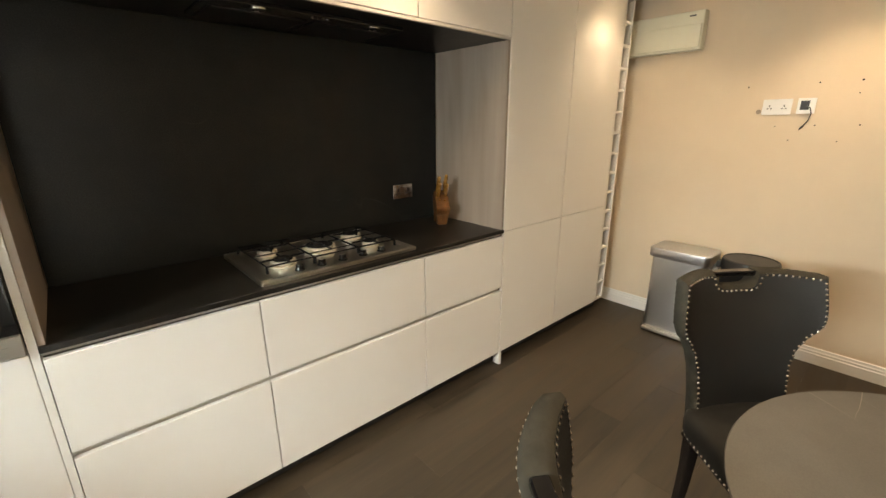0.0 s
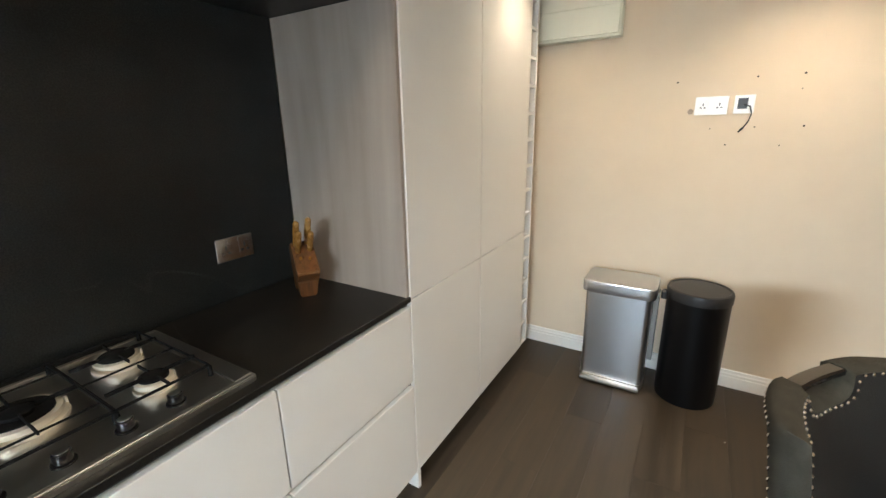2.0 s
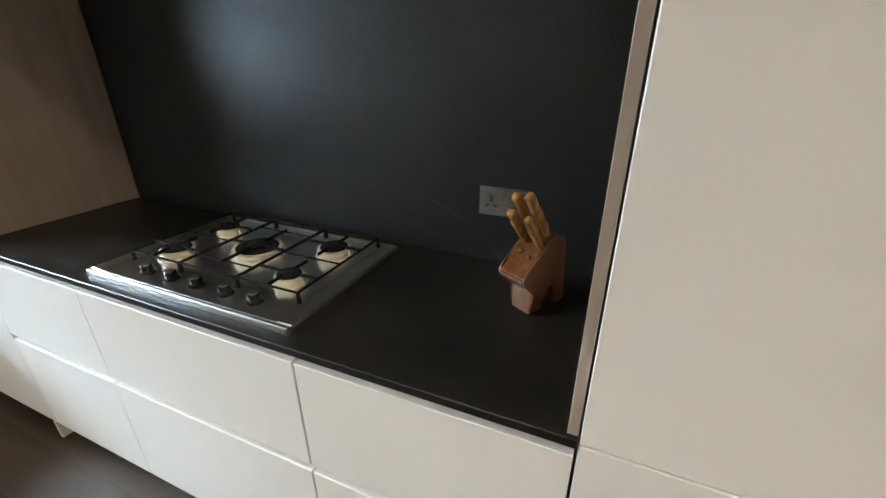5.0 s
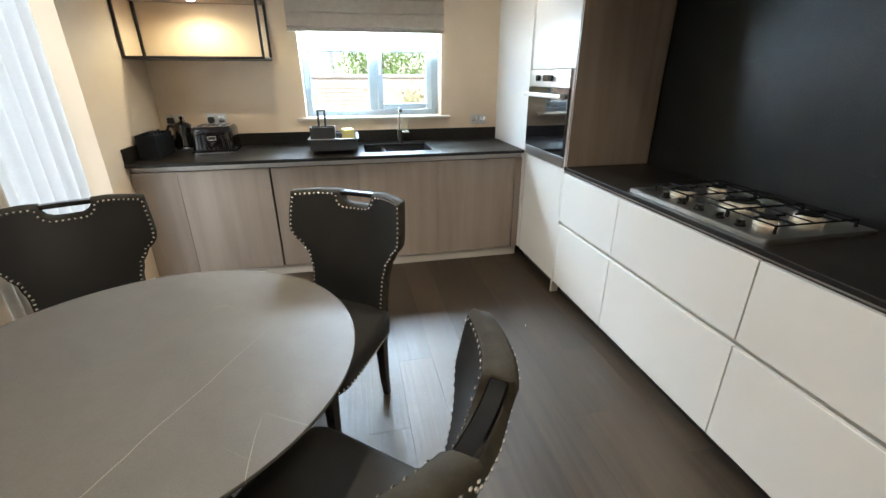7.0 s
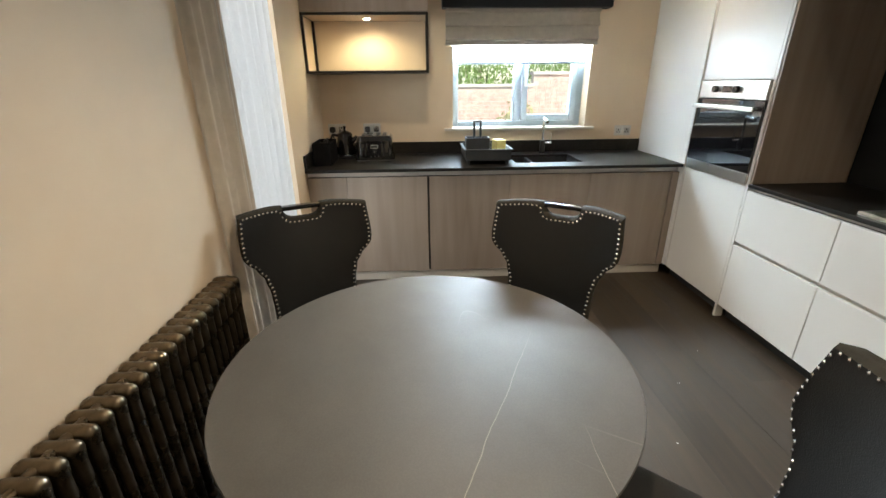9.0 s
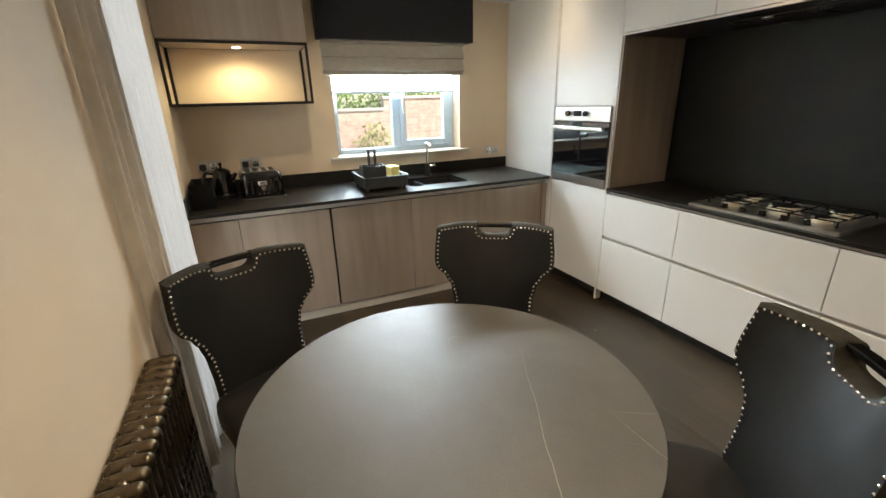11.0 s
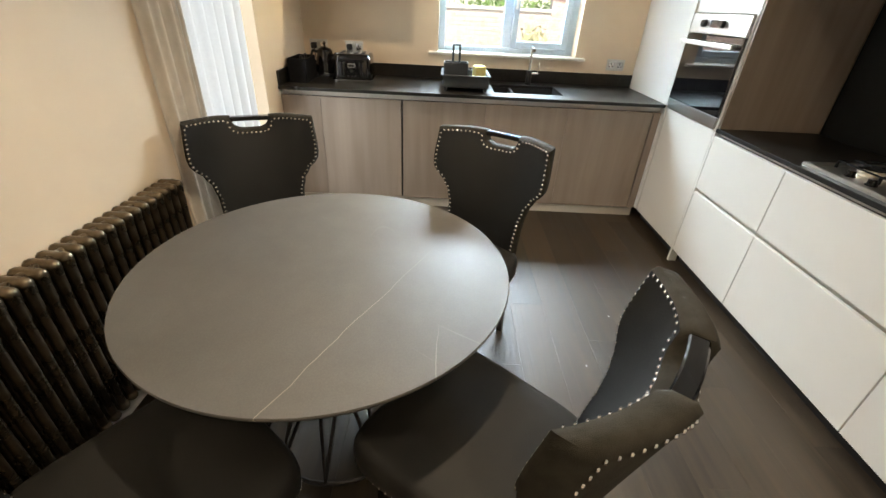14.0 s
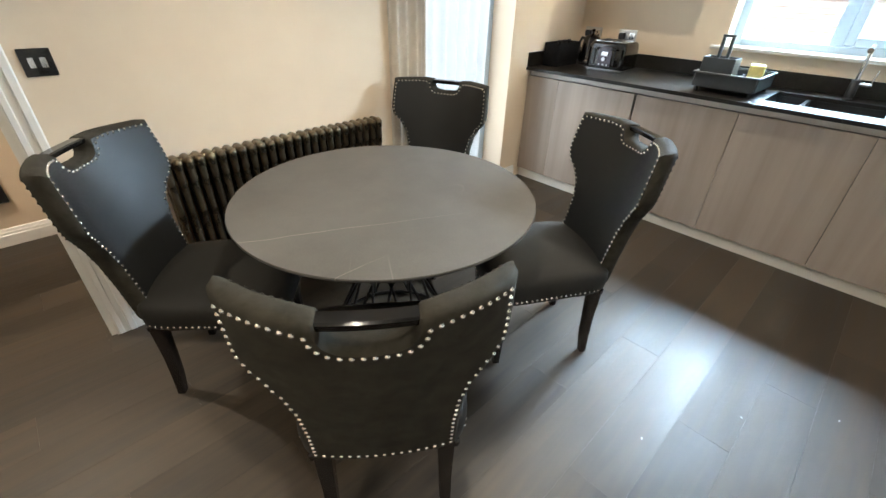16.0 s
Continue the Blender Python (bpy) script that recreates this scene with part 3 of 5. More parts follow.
def roman_blind():
    blind = thing("roman_blind", "raised beige linen roman blind in soft folds over the window", "blind")
    y0, y1 = WIN_Y0 - 0.06, WIN_Y1 + 0.015
    bm = B()
    rows = []
    ny, nz = 14, 48
    for k in range(nz + 1):
        v = k / nz
        z = 2.06 - 0.30 * v
        fold = 0.040 * ((v * 3.0 + 0.25) % 1.0) ** 1.5 + 0.006 * v
        rows.append([(bm.verts.new((0.035 + fold + 0.002 * math.sin(i * 1.7 + k), y0 + (y1 - y0) * i / ny, z - 0.004 * math.sin(i / ny * math.pi)))) for i in range(ny + 1)])
    back = [[bm.verts.new((0.012, v.co.y, v.co.z)) for v in r] for r in (rows[0], rows[-1])]
    for a, b in zip(rows, rows[1:]):
        for i in range(ny):
            bm.faces.new((a[i], a[i + 1], b[i + 1], b[i]))
    for i in range(ny):
        bm.faces.new((rows[-1][i], rows[-1][i + 1], back[1][i + 1], back[1][i]))
        bm.faces.new((back[0][i], back[0][i + 1], back[1][i + 1], back[1][i]))
    part("folded_cloth", bm, M_BLIND, blind, smooth=60)
    bm = B()
    box(bm, 0.030, y0 - 0.004, 1.752, 0.05, y1 + 0.004, 1.768, 0.004)
    part("bottom_bar", bm, M_BLIND, blind)
    bm = B()
    box(bm, 0.002, WIN_Y0 - 0.09, 2.008, 0.115, WIN_Y1 + 0.085, CEIL - 0.002, 0.006, 2)
    solid("window_pelmet", bm, M_PELMET, "black upholstered pelmet box above the kitchen window", "pelmet")
    roll = thing("roller_blind", "thin white roller blind drawn a little way down", "blind")
    bm = B()
    box(bm, -0.082, WIN_Y0 + 0.02, 1.635, -0.0805, WIN_Y1 - 0.02, 2.0)
    part("cloth", bm, M_ROLLER, roll)
    bm = B()
    box(bm, -0.087, WIN_Y0 + 0.018, 1.617, -0.076, WIN_Y1 - 0.018, 1.636, 0.004)
    part("weight_bar", bm, M_UPVC, roll)
    bm = B()
    cyl(bm, (-0.081, WIN_Y0 + 0.02, 2.0), (-0.081, WIN_Y1 - 0.02, 2.0), 0.022, seg=16)
    part("roller", bm, M_UPVC, roll, smooth=40)


roman_blind()

# patio door and its curtains


def patio_door():
    d = thing("door_patio", "white framed glazed patio door behind sheer curtains", "door", kind="structure")
    y = WY - 0.20
    f = 0.07
    bm = B()
    box(bm, DOOR_X0, y - 0.05, 0, DOOR_X0 + f, y, DOOR_Z)
    box(bm, DOOR_X1 - f, y - 0.05, 0, DOOR_X1, y, DOOR_Z)
    box(bm, DOOR_X0 + f, y - 0.05, 0, DOOR_X1 - f, y, 0.1)
    box(bm, DOOR_X0 + f, y - 0.05, DOOR_Z - f, DOOR_X1 - f, y, DOOR_Z)
    box(bm, 1.43, y - 0.05, 0.1, 1.50, y, DOOR_Z - f)
    part("door_frame", bm, M_UPVC, d)
    for a, b in ((DOOR_X0 + f, 1.43), (1.50, DOOR_X1 - f)):
        bm = B()
        box(bm, a, y - 0.03, 0.1, b, y - 0.024, DOOR_Z - f)
        pane = part("pane", bm, M_GLASS, d)
        pane.visible_shadow = False


patio_door()


def curtain(name, p0, p1, amp, waves, material, label, seed):
    """Cloth hung in folds from the ceiling track, from p0 to p1 on the plan."""
    rnd = random.Random(seed)
    ph = [rnd.uniform(0, 6.28) for _ in range(5)]
    p0, p1 = Vector(p0), Vector(p1)
    run = p1 - p0
    side = Vector((-run.y, run.x)).normalized()
    bm = B()
    nx, nz = int(waves * 14), 18
    rows = []
    for k in range(nz + 1):
        v = k / nz
        z = CEIL - 0.035 - (CEIL - 0.055) * v
        row = []
        for i in range(nx + 1):
            u = i / nx
            a = u * waves * 2 * math.pi
            w = amp * (0.6 + 0.4 * v) * (math.sin(a + 0.6 * math.sin(2.2 * v + ph[0])) + 0.35 * math.sin(a * 0.47 + ph[1]) + 0.2 * math.sin(1.9 * a + ph[2] + v))
            q = p0 + run * (u + 0.012 * v * math.sin(a * 0.3 + ph[3])) + side * w
            row.append(bm.verts.new((q.x, q.y, z)))
        rows.append(row)
    for a, b in zip(rows, rows[1:]):
        for i in range(nx):
            bm.faces.new((a[i], a[i + 1], b[i + 1], b[i]))
    ob = solid(name, bm, material, label, "curtain", smooth=80)
    thick = ob.modifiers.new("cloth", "SOLIDIFY")
    thick.thickness = 0.0012
    return ob


curtain("voile_curtain", (1.315, WY + 0.085), (1.85, WY + 0.055), 0.024, 6, M_VOILE, "sheer white voile curtain drawn over the patio door", 3)
curtain("side_curtain", (1.815, WY + 0.064), (2.052, WY + 0.022), 0.019, 4, M_DRAPE, "gathered beige-grey curtain at the edge of the patio door", 5)
bm = B()
box(bm, 0.95, WY + 0.02, CEIL - 0.034, 2.12, WY + 0.10, CEIL - 0.002, 0.003)
solid("curtain_track", bm, M_WHITEPL, "slim white curtain track on the ceiling", "curtain track")

# ---- fitted units along the cooker wall ----
UX = [0.776, 1.376, 1.976, 2.776, 3.376, 3.976, 4.576, 4.70]
YF, YB, TOP = 0.0, 0.585, 2.325


def front(bm, x0, x1, z0, z1, y=YF, t=0.020, bevel=0.0018):
    return box(bm, x0, y, z0, x1, y + t, z1, bevel)


def drawer_unit(x0, x1):
    u = thing("drawer_unit", "white handleless two-drawer base unit under the dark worktop", "drawer unit", "drawer units below the hob")
    g = 0.0015
    bm = B()
    box(bm, x0 + 0.001, YF + 0.045, 0.09, x1 - 0.001, YB - 0.005, 0.874)
    part("body", bm, M_CARCASS_SHADED, u)
    for z0, z1 in ((0.537, 0.858), (0.09, 0.513)):
        bm = B()
        front(bm, x0 + g + 0.0008, x1 - g - 0.0008, z0, z1)
        box(bm, x0 + g, YF + 0.0205, z1 - 0.03, x1 - g, YF + 0.04, z1 - 0.012)
        part("drawer_front", bm, M_WHITE, u)
    for z0, z1 in ((0.86, 0.877), (0.50, 0.535)):
        bm = B()
        box(bm, x0, YF + 0.028, z0, x1, YF + 0.0445, z1)
        part("finger_rail", bm, M_RAIL, u)


for a, b in zip(UX[1:4], UX[2:5]):
    drawer_unit(a, b)

bm = B()
box(bm, UX[1], YF - 0.004, 0.879, UX[4], YB, 0.900, 0.002)
solid("cooker_worktop", bm, M_STONE, "dark stone worktop under the gas hob", "worktop")
bm = B()
box(bm, UX[1] + 0.02, YB - 0.006, 0.9005, UX[4] - 0.02, YB + 0.012, 1.908)
solid("splashback", bm, M_SPLASH, "full-height black stone splashback behind the hob", "splashback")

for x in (UX[1], UX[4]):
    s = 1 if x < 2 else -1
    bm = B()
    box(bm, min(x, x + s * 0.018), YF + 0.004, 0.9005, max(x, x + s * 0.018), YB - 0.007, 1.908, 0.001)
    solid("niche_side_panel", bm, M_GREYV, "grey oak side panel lining the hob recess", "panel", group="sides of the hob recess")
for x, s in ((UX[1], -1), (UX[4], 1)):
    bm = B()
    box(bm, min(x, x + s * 0.02), YF - 0.002, 0, max(x, x + s * 0.02), YF + 0.05, 0.09, 0.001)
    solid("end_panel_foot", bm, M_WHITE, "white foot of the tall end panel on the floor", "panel foot", group="feet of the end panels")
bm = B()
box(bm, 0.70, YF + 0.07, 0, UX[1] - 0.021, YF + 0.085, 0.088)
box(bm, UX[1], YF + 0.07, 0, UX[4], YF + 0.085, 0.088)
box(bm, UX[4] + 0.021, YF + 0.07, 0, UX[7], YF + 0.085, 0.088)
solid("cooker_plinth", bm, M_PLINTH, "dark recessed plinth below the white units", "plinth")


def tall_unit(x0, x1):
    u = thing("tall_cupboard", "white handleless floor-to-ceiling cupboard with two doors", "cupboard", "tall cupboards")
    bm = B()
    box(bm, x0 + 0.001, YF + 0.022, 0.09, x1 - 0.001, YB, TOP)
    part("body", bm, M_CARCASS_SHADED, u)
    for n, z0, z1 in (("lower_door", 0.09, 0.885), ("upper_door", 0.889, TOP - 0.004)):
        bm = B()
        front(bm, x0 + 0.0035, x1 - 0.0035, z0, z1)
        part(n, bm, M_WHITE, u)


tall_unit(UX[4], UX[5])
tall_unit(UX[5], UX[6])

for a, b in ((UX[1], 1.992), (1.992, 2.762), (2.762, UX[4])):
    u = thing("bridging_cupboard", "white wall cupboard spanning above the hob recess", "cupboard", "cupboards above the hob")
    bm = B()
    box(bm, a + 0.001, YF + 0.022, 1.935, b - 0.001, YB, TOP)
    part("body", bm, M_CARCASS_SHADED, u)
    bm = B()
    front(bm, a + 0.0015, b - 0.0015, 1.925, TOP - 0.004)
    part("door", bm, M_WHITE, u)

bm = B()
box(bm, UX[1], YF - 0.001, 1.909, UX[4], YF + 0.016, 1.922, 0.001)
solid("niche_trim", bm, M_RAIL, "thin pale metal trim along the cupboard undersides", "trim")
bm = B()
box(bm, UX[1], YF + 0.017, 1.909, UX[4], YB, 1.933)
solid("niche_soffit", bm, M_BLACKMET, "black panel under the bridging cupboards", "panel")


def extractor():
    h = thing("extractor_hood", "black built-in extractor hood flush above the hob", "extractor hood")
    x0, x1, y0, y1 = 1.98, 2.78, 0.13, 0.44
    bm = B()
    box(bm, x0, y0, 1.893, x1, y1, 1.909, 0.003)
    part("body", bm, M_BLACKGLASS, h)
    for a, b in ((x0 + 0.03, x0 + 0.385), (x0 + 0.415, x1 - 0.03)):
        bm = B()
        box(bm, a, y0 + 0.09, 1.888, b, y1 - 0.02, 1.8925, 0.002)
        part("filter", bm, M_BLACKMET, h)
    for cx in (x0 + 0.18, x1 - 0.13):
        bm = B()
        lathe(bm, [(0.030, 1.893), (0.030, 1.889), (0.022, 1.887), (0.020, 1.889)], cx, y0 + 0.045)
        part("hood_lamp", bm, M_DULLSTEEL, h, "unlit round hood lamp", smooth=40)
    for i in range(4):
        bm = B()
        box(bm, 2.36 + i * 0.022, y0 + 0.03, 1.889, 2.372 + i * 0.022, y0 + 0.05, 1.8935, 0.002)
        part("button", bm, M_DULLSTEEL, h)


extractor()


def wine_rack():
    r = thing("wine_rack", "tall narrow white wine rack with square cubbies", "wine rack")
    x0, x1 = UX[6] + 0.001, UX[7]
    bm = B()
    box(bm, x0, YF + 0.002, 0.09, x0 + 0.014, YB, TOP)
    box(bm, x1 - 0.016, YF + 0.002, 0.09, x1, YB, TOP)
    box(bm, x0 + 0.014, YB - 0.02, 0.09, x1 - 0.016, YB, TOP)
    part("body", bm, M_WHITE, r)
    z = 0.09
    while z < TOP - 0.02:
        bm = B()
        box(bm, x0 + 0.014, YF + 0.004, z, x1 - 0.016, YB - 0.021, z + 0.016, 0.001)
        part("shelf", bm, M_WHITE, r)
        z += 0.1475


wine_rack()


def oven_tower():
    u = thing("oven_tower", "white tall oven housing with door above and drawer below", "cupboard")
    x0, x1 = UX[0] - 0.045, UX[1]
    bm = B()
    box(bm, x0 + 0.018, YF + 0.30, 0.09, x1 - 0.02, YB, TOP)
    box(bm, x0 + 0.018, YF + 0.022, 1.474, x1 - 0.02, YF + 0.2995, TOP)
    box(bm, x0 + 0.018, YF + 0.022, 0.09, x1 - 0.02, YF + 0.2995, 0.886)
    box(bm, x1 - 0.0195, YF, 0.09, x1 - 0.0005, YB, TOP)
    part("body", bm, M_WHITE, u)
    bm = B()
    front(bm, x0 + 0.02, x1 - 0.021, 1.476, TOP - 0.004)
    part("upper_door", bm, M_WHITE, u)
    bm = B()
    front(bm, x0 + 0.02, x1 - 0.021, 0.09, 0.884)
    part("lower_door", bm, M_WHITE, u)


oven_tower()
bm = B()
box(bm, 0.002, YF - 0.003, 0.9, UX[0] - 0.053, YF + 0.02, CEIL - 0.002, 0.001)
box(bm, 0.60, YF - 0.003, 0.09, UX[0] - 0.053, YF + 0.02, 0.8795, 0.001)
solid("corner_filler_panel", bm, M_WHITE, "white corner panel between worktop and oven housing", "panel")
bm = B()
box(bm, UX[0] - 0.0525, YF + 0.008, 0.09, UX[0] - 0.028, YF + 0.0205, TOP)
solid("vertical_grip_rail", bm, M_RAIL, "pale recessed vertical finger rail beside the oven", "rail")
bm = B()
box(bm, UX[0] - 0.05, YF - 0.002, TOP + 0.002, UX[7], YF + 0.02, CEIL - 0.009)
solid("cornice_panel", bm, M_WHITE, "white infill strip between tall units and ceiling", "panel")


def oven():
    o = thing("built_in_oven", "built-in steel and black glass single oven", "oven")
    x0, x1 = UX[0] - 0.024, UX[1] - 0.022
    bm = B()
    box(bm, x0 + 0.004, YF + 0.002, 0.89, x1 - 0.004, YF + 0.298, 1.47)
    part("body", bm, M_BLACKMET, o)
    bm = B()
    box(bm, x0, YF - 0.014, 1.365, x1, YF + 0.0015, 1.472, 0.003)
    panel = part("control_panel", bm, M_STEEL, o, "brushed steel control panel")
    for f in (0.28, 0.60):
        bm = B()
        cx = x0 + (x1 - x0) * f
        cyl(bm, (cx, YF - 0.0145, 1.42), (cx, YF - 0.036, 1.42), 0.021, 0.019, 20)
        part("knob", bm, M_BLACKGLOSS, panel, smooth=40)
    bm = B()
    box(bm, x0 + (x1 - x0) * 0.37, YF - 0.0155, 1.40, x0 + (x1 - x0) * 0.52, YF - 0.0142, 1.44)
    part("display", bm, M_BLACKGLASS, panel)
    bm = B()
    box(bm, x0, YF - 0.016, 0.955, x1, YF + 0.0015, 1.361, 0.003)
    door = part("oven_door", bm, M_BLACKGLASS, o, "mirror-black glass oven door")
    bm = B()
    tube(bm, [(x0 + 0.05, YF - 0.016, 1.315), (x0 + 0.05, YF - 0.05, 1.315)], 0.008)
    tube(bm, [(x1 - 0.05, YF - 0.016, 1.315), (x1 - 0.05, YF - 0.05, 1.315)], 0.008)
    box(bm, x0 + 0.02, YF - 0.062, 1.302, x1 - 0.02, YF - 0.046, 1.328, 0.004, 2)
    part("handle", bm, M_STEEL, door)
    bm = B()
    box(bm, x0, YF - 0.012, 0.888, x1, YF + 0.0015, 0.952, 0.003)
    part("lower_trim", bm, M_STEEL, o)


oven()


def hob():
    h = thing("gas_hob", "five-burner stainless steel gas hob with iron pan supports", "hob", at=pose(2.0, 0.03, 0.9))
    w, d = 0.75, 0.505
    bm = B()
    prism(bm, rounded(w, d, 0.012, w / 2, d / 2), 0.0005, 0.012)
    part("hob_plate", bm, M_STEEL, h)
    for x0, y0, x1, y1 in ((0.004, 0.002, w - 0.004, 0.016), (0.004, d - 0.016, w - 0.004, d - 0.002), (0.004, 0.016, 0.05, d - 0.016), (w - 0.05, 0.016, w - 0.004, d - 0.016)):
        bm = B()
        box(bm, x0, y0, 0.0122, x1, y1, 0.0165, 0.003)
        part("raised_edge", bm, M_STEEL, h)
    burners = [(0.155, 0.18, 0.045), (0.155, 0.375, 0.036), (0.375, 0.285, 0.065), (0.595, 0.18, 0.036), (0.595, 0.375, 0.045)]
    for bx, by, r in burners:
        bm = B()
        lathe(bm, [(r * 1.30, 0.0125), (r * 1.28, 0.018), (r * 1.06, 0.0205), (r * 1.04, 0.0225), (r * 1.16, 0.0235), (r * 1.16, 0.0352), (r * 1.0, 0.037)], bx, by, 28)
        ring = part("burner", bm, M_BURNER, h, "pale alloy burner ring", smooth=35)
        bm = B()
        if r > 0.05:
            lathe(bm, [(r * 0.98, 0.0372), (r * 0.98, 0.040), (r * 0.66, 0.041), (r * 0.64, 0.038)], bx, by, 28)
            lathe(bm, [(r * 0.46, 0.0372), (r * 0.46, 0.046), (r * 0.40, 0.048)], bx, by, 24)
        else:
            lathe(bm, [(r * 0.92, 0.0372), (r * 0.92, 0.0415), (r * 0.8, 0.0445), (r * 0.1, 0.0452)], bx, by, 24)
        part("burner_cap", bm, M_IRON, ring, smooth=35)
        bm = B()
        cyl(bm, (bx + r * 1.25, by, 0.0125), (bx + r * 1.25, by, 0.032), 0.0035, seg=8)
        part("igniter", bm, M_WHITEPL, ring)
    for kx in (0.18, 0.28, 0.38, 0.485, 0.585):
        bm = B()
        lathe(bm, [(0.021, 0.0125), (0.021, 0.016), (0.0165, 0.018), (0.0155, 0.036), (0.0135, 0.038)], kx, 0.066, 20)
        k = part("knob", bm, M_BLACKGLOSS, h, "black knob with a metal cap", smooth=40)
        bm = B()
        lathe(bm, [(0.0125, 0.0381), (0.0125, 0.0395), (0.011, 0.0402)], kx, 0.066, 20)
        part("knob_cap", bm, M_STEEL, k, smooth=40)
    for gx0, gx1, centres in ((0.06, 0.264, [(0.155, 0.18), (0.155, 0.375)]), (0.268, 0.482, [(0.375, 0.285)]), (0.486, 0.69, [(0.595, 0.18), (0.595, 0.375)])):
        bm = B()
        y0, y1, z, q = 0.105, 0.475, 0.045, 0.0020
        for p in ([(gx0, y0), (gx1, y0)], [(gx0, y1), (gx1, y1)], [(gx0, y0), (gx0, y1)], [(gx1, y0), (gx1, y1)]):
            (ax, ay), (bx, by) = p
            box(bm, min(ax, bx) - q, min(ay, by) - q, z - 0.007, max(ax, bx) + q, max(ay, by) + q, z, 0.001)
        for px, py in ((gx0, y0), (gx1, y0), (gx0, y1), (gx1, y1)):
            cyl(bm, (px, py, 0.0125), (px, py, z - 0.006), 0.0065, 0.005, 8)
        for cx, cy in centres:
            ry = 0.075 if len(centres) > 1 else 0.13
            for dx, dy in ((1, 0), (-1, 0), (0, 1), (0, -1)):
                ex = cx + dx * ((gx1 - gx0) / 2 - 0.002)
                ey = cy + dy * ry
                ix, iy = cx + dx * 0.022, cy + dy * 0.022
                box(bm, min(ix, ex) - q * abs(dy), min(iy, ey) - q * abs(dx), z - 0.006, max(ix, ex) + q * abs(dy), max(iy, ey) + q * abs(dx), z + 0.004, 0.001)
            if len(centres) == 1:
                box(bm, gx0, cy - 0.12 - q, z - 0.006, gx1, cy - 0.12 + q, z - 0.001, 0.001)
                box(bm, gx0, cy + 0.12 - q, z - 0.006, gx1, cy + 0.12 + q, z - 0.001, 0.001)
        if len(centres) > 1:
            ym = (centres[0][1] + centres[1][1]) / 2
            box(bm, gx0, ym - q, z - 0.006, gx1, ym + q, z - 0.001, 0.001)
        part("pan_support", bm, M_IRON, h, "black cast-iron pan support")
    for i in range(8):
        bm = B()
        box(bm, 0.045 + i * 0.008, 0.022, 0.0162, 0.051 + i * 0.008, 0.0245, 0.0168)
        part("lettering_bar", bm, M_BLACKPL, h)


hob()


def double_socket(at, plate, insert, label, w=0.147, hgt=0.087, frame_t=0.006, pins=None):
    """A two-gang socket; local x to the right, z up, faces -y."""
    s = thing("wall_socket", label, "socket", at=at)
    bm = B()
    box(bm, -w / 2, -frame_t, -hgt / 2, w / 2, 0, hgt / 2, 0.002)
    part("plate", bm, plate, s)
    for cx in (-w * 0.25, w * 0.25):
        bm = B()
        box(bm, cx - 0.022, -frame_t - 0.0012, -0.026, cx + 0.022, -frame_t - 0.0002, 0.020, 0.0005)
        outlet = part("outlet", bm, insert, s)
        q = 0.75 if plate is M_WHITEPL else 1.0
        for x0, z0, x1, z1 in ((-0.0035, -0.001, 0.0035, 0.016), (-0.017, -0.017, -0.006, -0.009), (0.006, -0.017, 0.017, -0.009)):
            bm = B()
            box(bm, cx + x0 * q, -frame_t - 0.0018, z0 * q, cx + x1 * q, -frame_t - 0.0011, z1 * q)
            part("pin_hole", bm, M_BLACKPL, outlet)
        bm = B()
        box(bm, cx - 0.008 + (0.016 if cx < 0 else -0.016), -frame_t - 0.003, 0.022, cx + 0.008 + (0.016 if cx < 0 else -0.016), -frame_t, 0.038, 0.001)
        part("rocker", bm, plate, s)
    return s


double_socket(pose(3.077, YB - 0.0065, 1.092), M_DULLSTEEL, M_DULLSTEEL, "polished steel double socket on the black splashback")


def knife_block():
    k = thing("knife_block", "slanted dark acacia knife block with wooden-handled knives", "knife block", at=pose(3.215, 0.372, 0.9, 0, 0, -30))
    bm = B()
    w = 0.040
    side = [(-0.092, 0.0), (-0.050, 0.0), (-0.030, 0.070), (-0.010, 0.072), (-0.004, 0.0), (0.040, 0.0), (0.036, 0.062), (0.070, 0.090),
            (0.083, 0.104), (0.082, 0.114), (0.070, 0.120), (-0.014, 0.206), (-0.060, 0.180)]
    n = len(side)
    lo = [bm.verts.new((-w * (0.72 if z < 0.01 else 1.0), -y, z)) for y, z in side]
    hi = [bm.verts.new((w * (0.72 if z < 0.01 else 1.0), -y, z)) for y, z in side]
    for i in range(n):
        bm.faces.new((lo[i], lo[(i + 1) % n], hi[(i + 1) % n], hi[i]))
    bm.faces.new(lo)
    bm.faces.new(list(reversed(hi)))
    bmesh.ops.bevel(bm, geom=bm.edges[:], offset=0.004, segments=2, affect="EDGES")
    part("block", bm, M_OAKBLOCK, k, smooth=35)
    d = Vector((0, -0.56, 0.83)).normalized()
    for x, f, ln, r in ((-0.022, 0.10, 0.120, 0.0125), (0.020, 0.08, 0.130, 0.0125), (-0.020, 0.36, 0.105, 0.0125), (0.024, 0.34, 0.095, 0.0125),
                        (-0.016, 0.62, 0.016, 0.006), (0.016, 0.66, 0.016, 0.006)):
        y, z = 0.014 - f * 0.084, 0.206 - f * 0.086
        a = Vector((x, y, z)) - d * 0.012
        bm = B()
        cyl(bm, a, a + d * ln * 0.55, r * 0.78, r, 12)
        cyl(bm, a + d * ln * 0.55, a + d * ln, r, r * 0.9, 12)
        bmesh.ops.create_icosphere(bm, subdivisions=2, radius=r * 0.92, matrix=Matrix.Translation(a + d * ln))
        part("knife_handle", bm, M_KNIFE, k, "pale wooden knife handle", smooth=50)


knife_block()

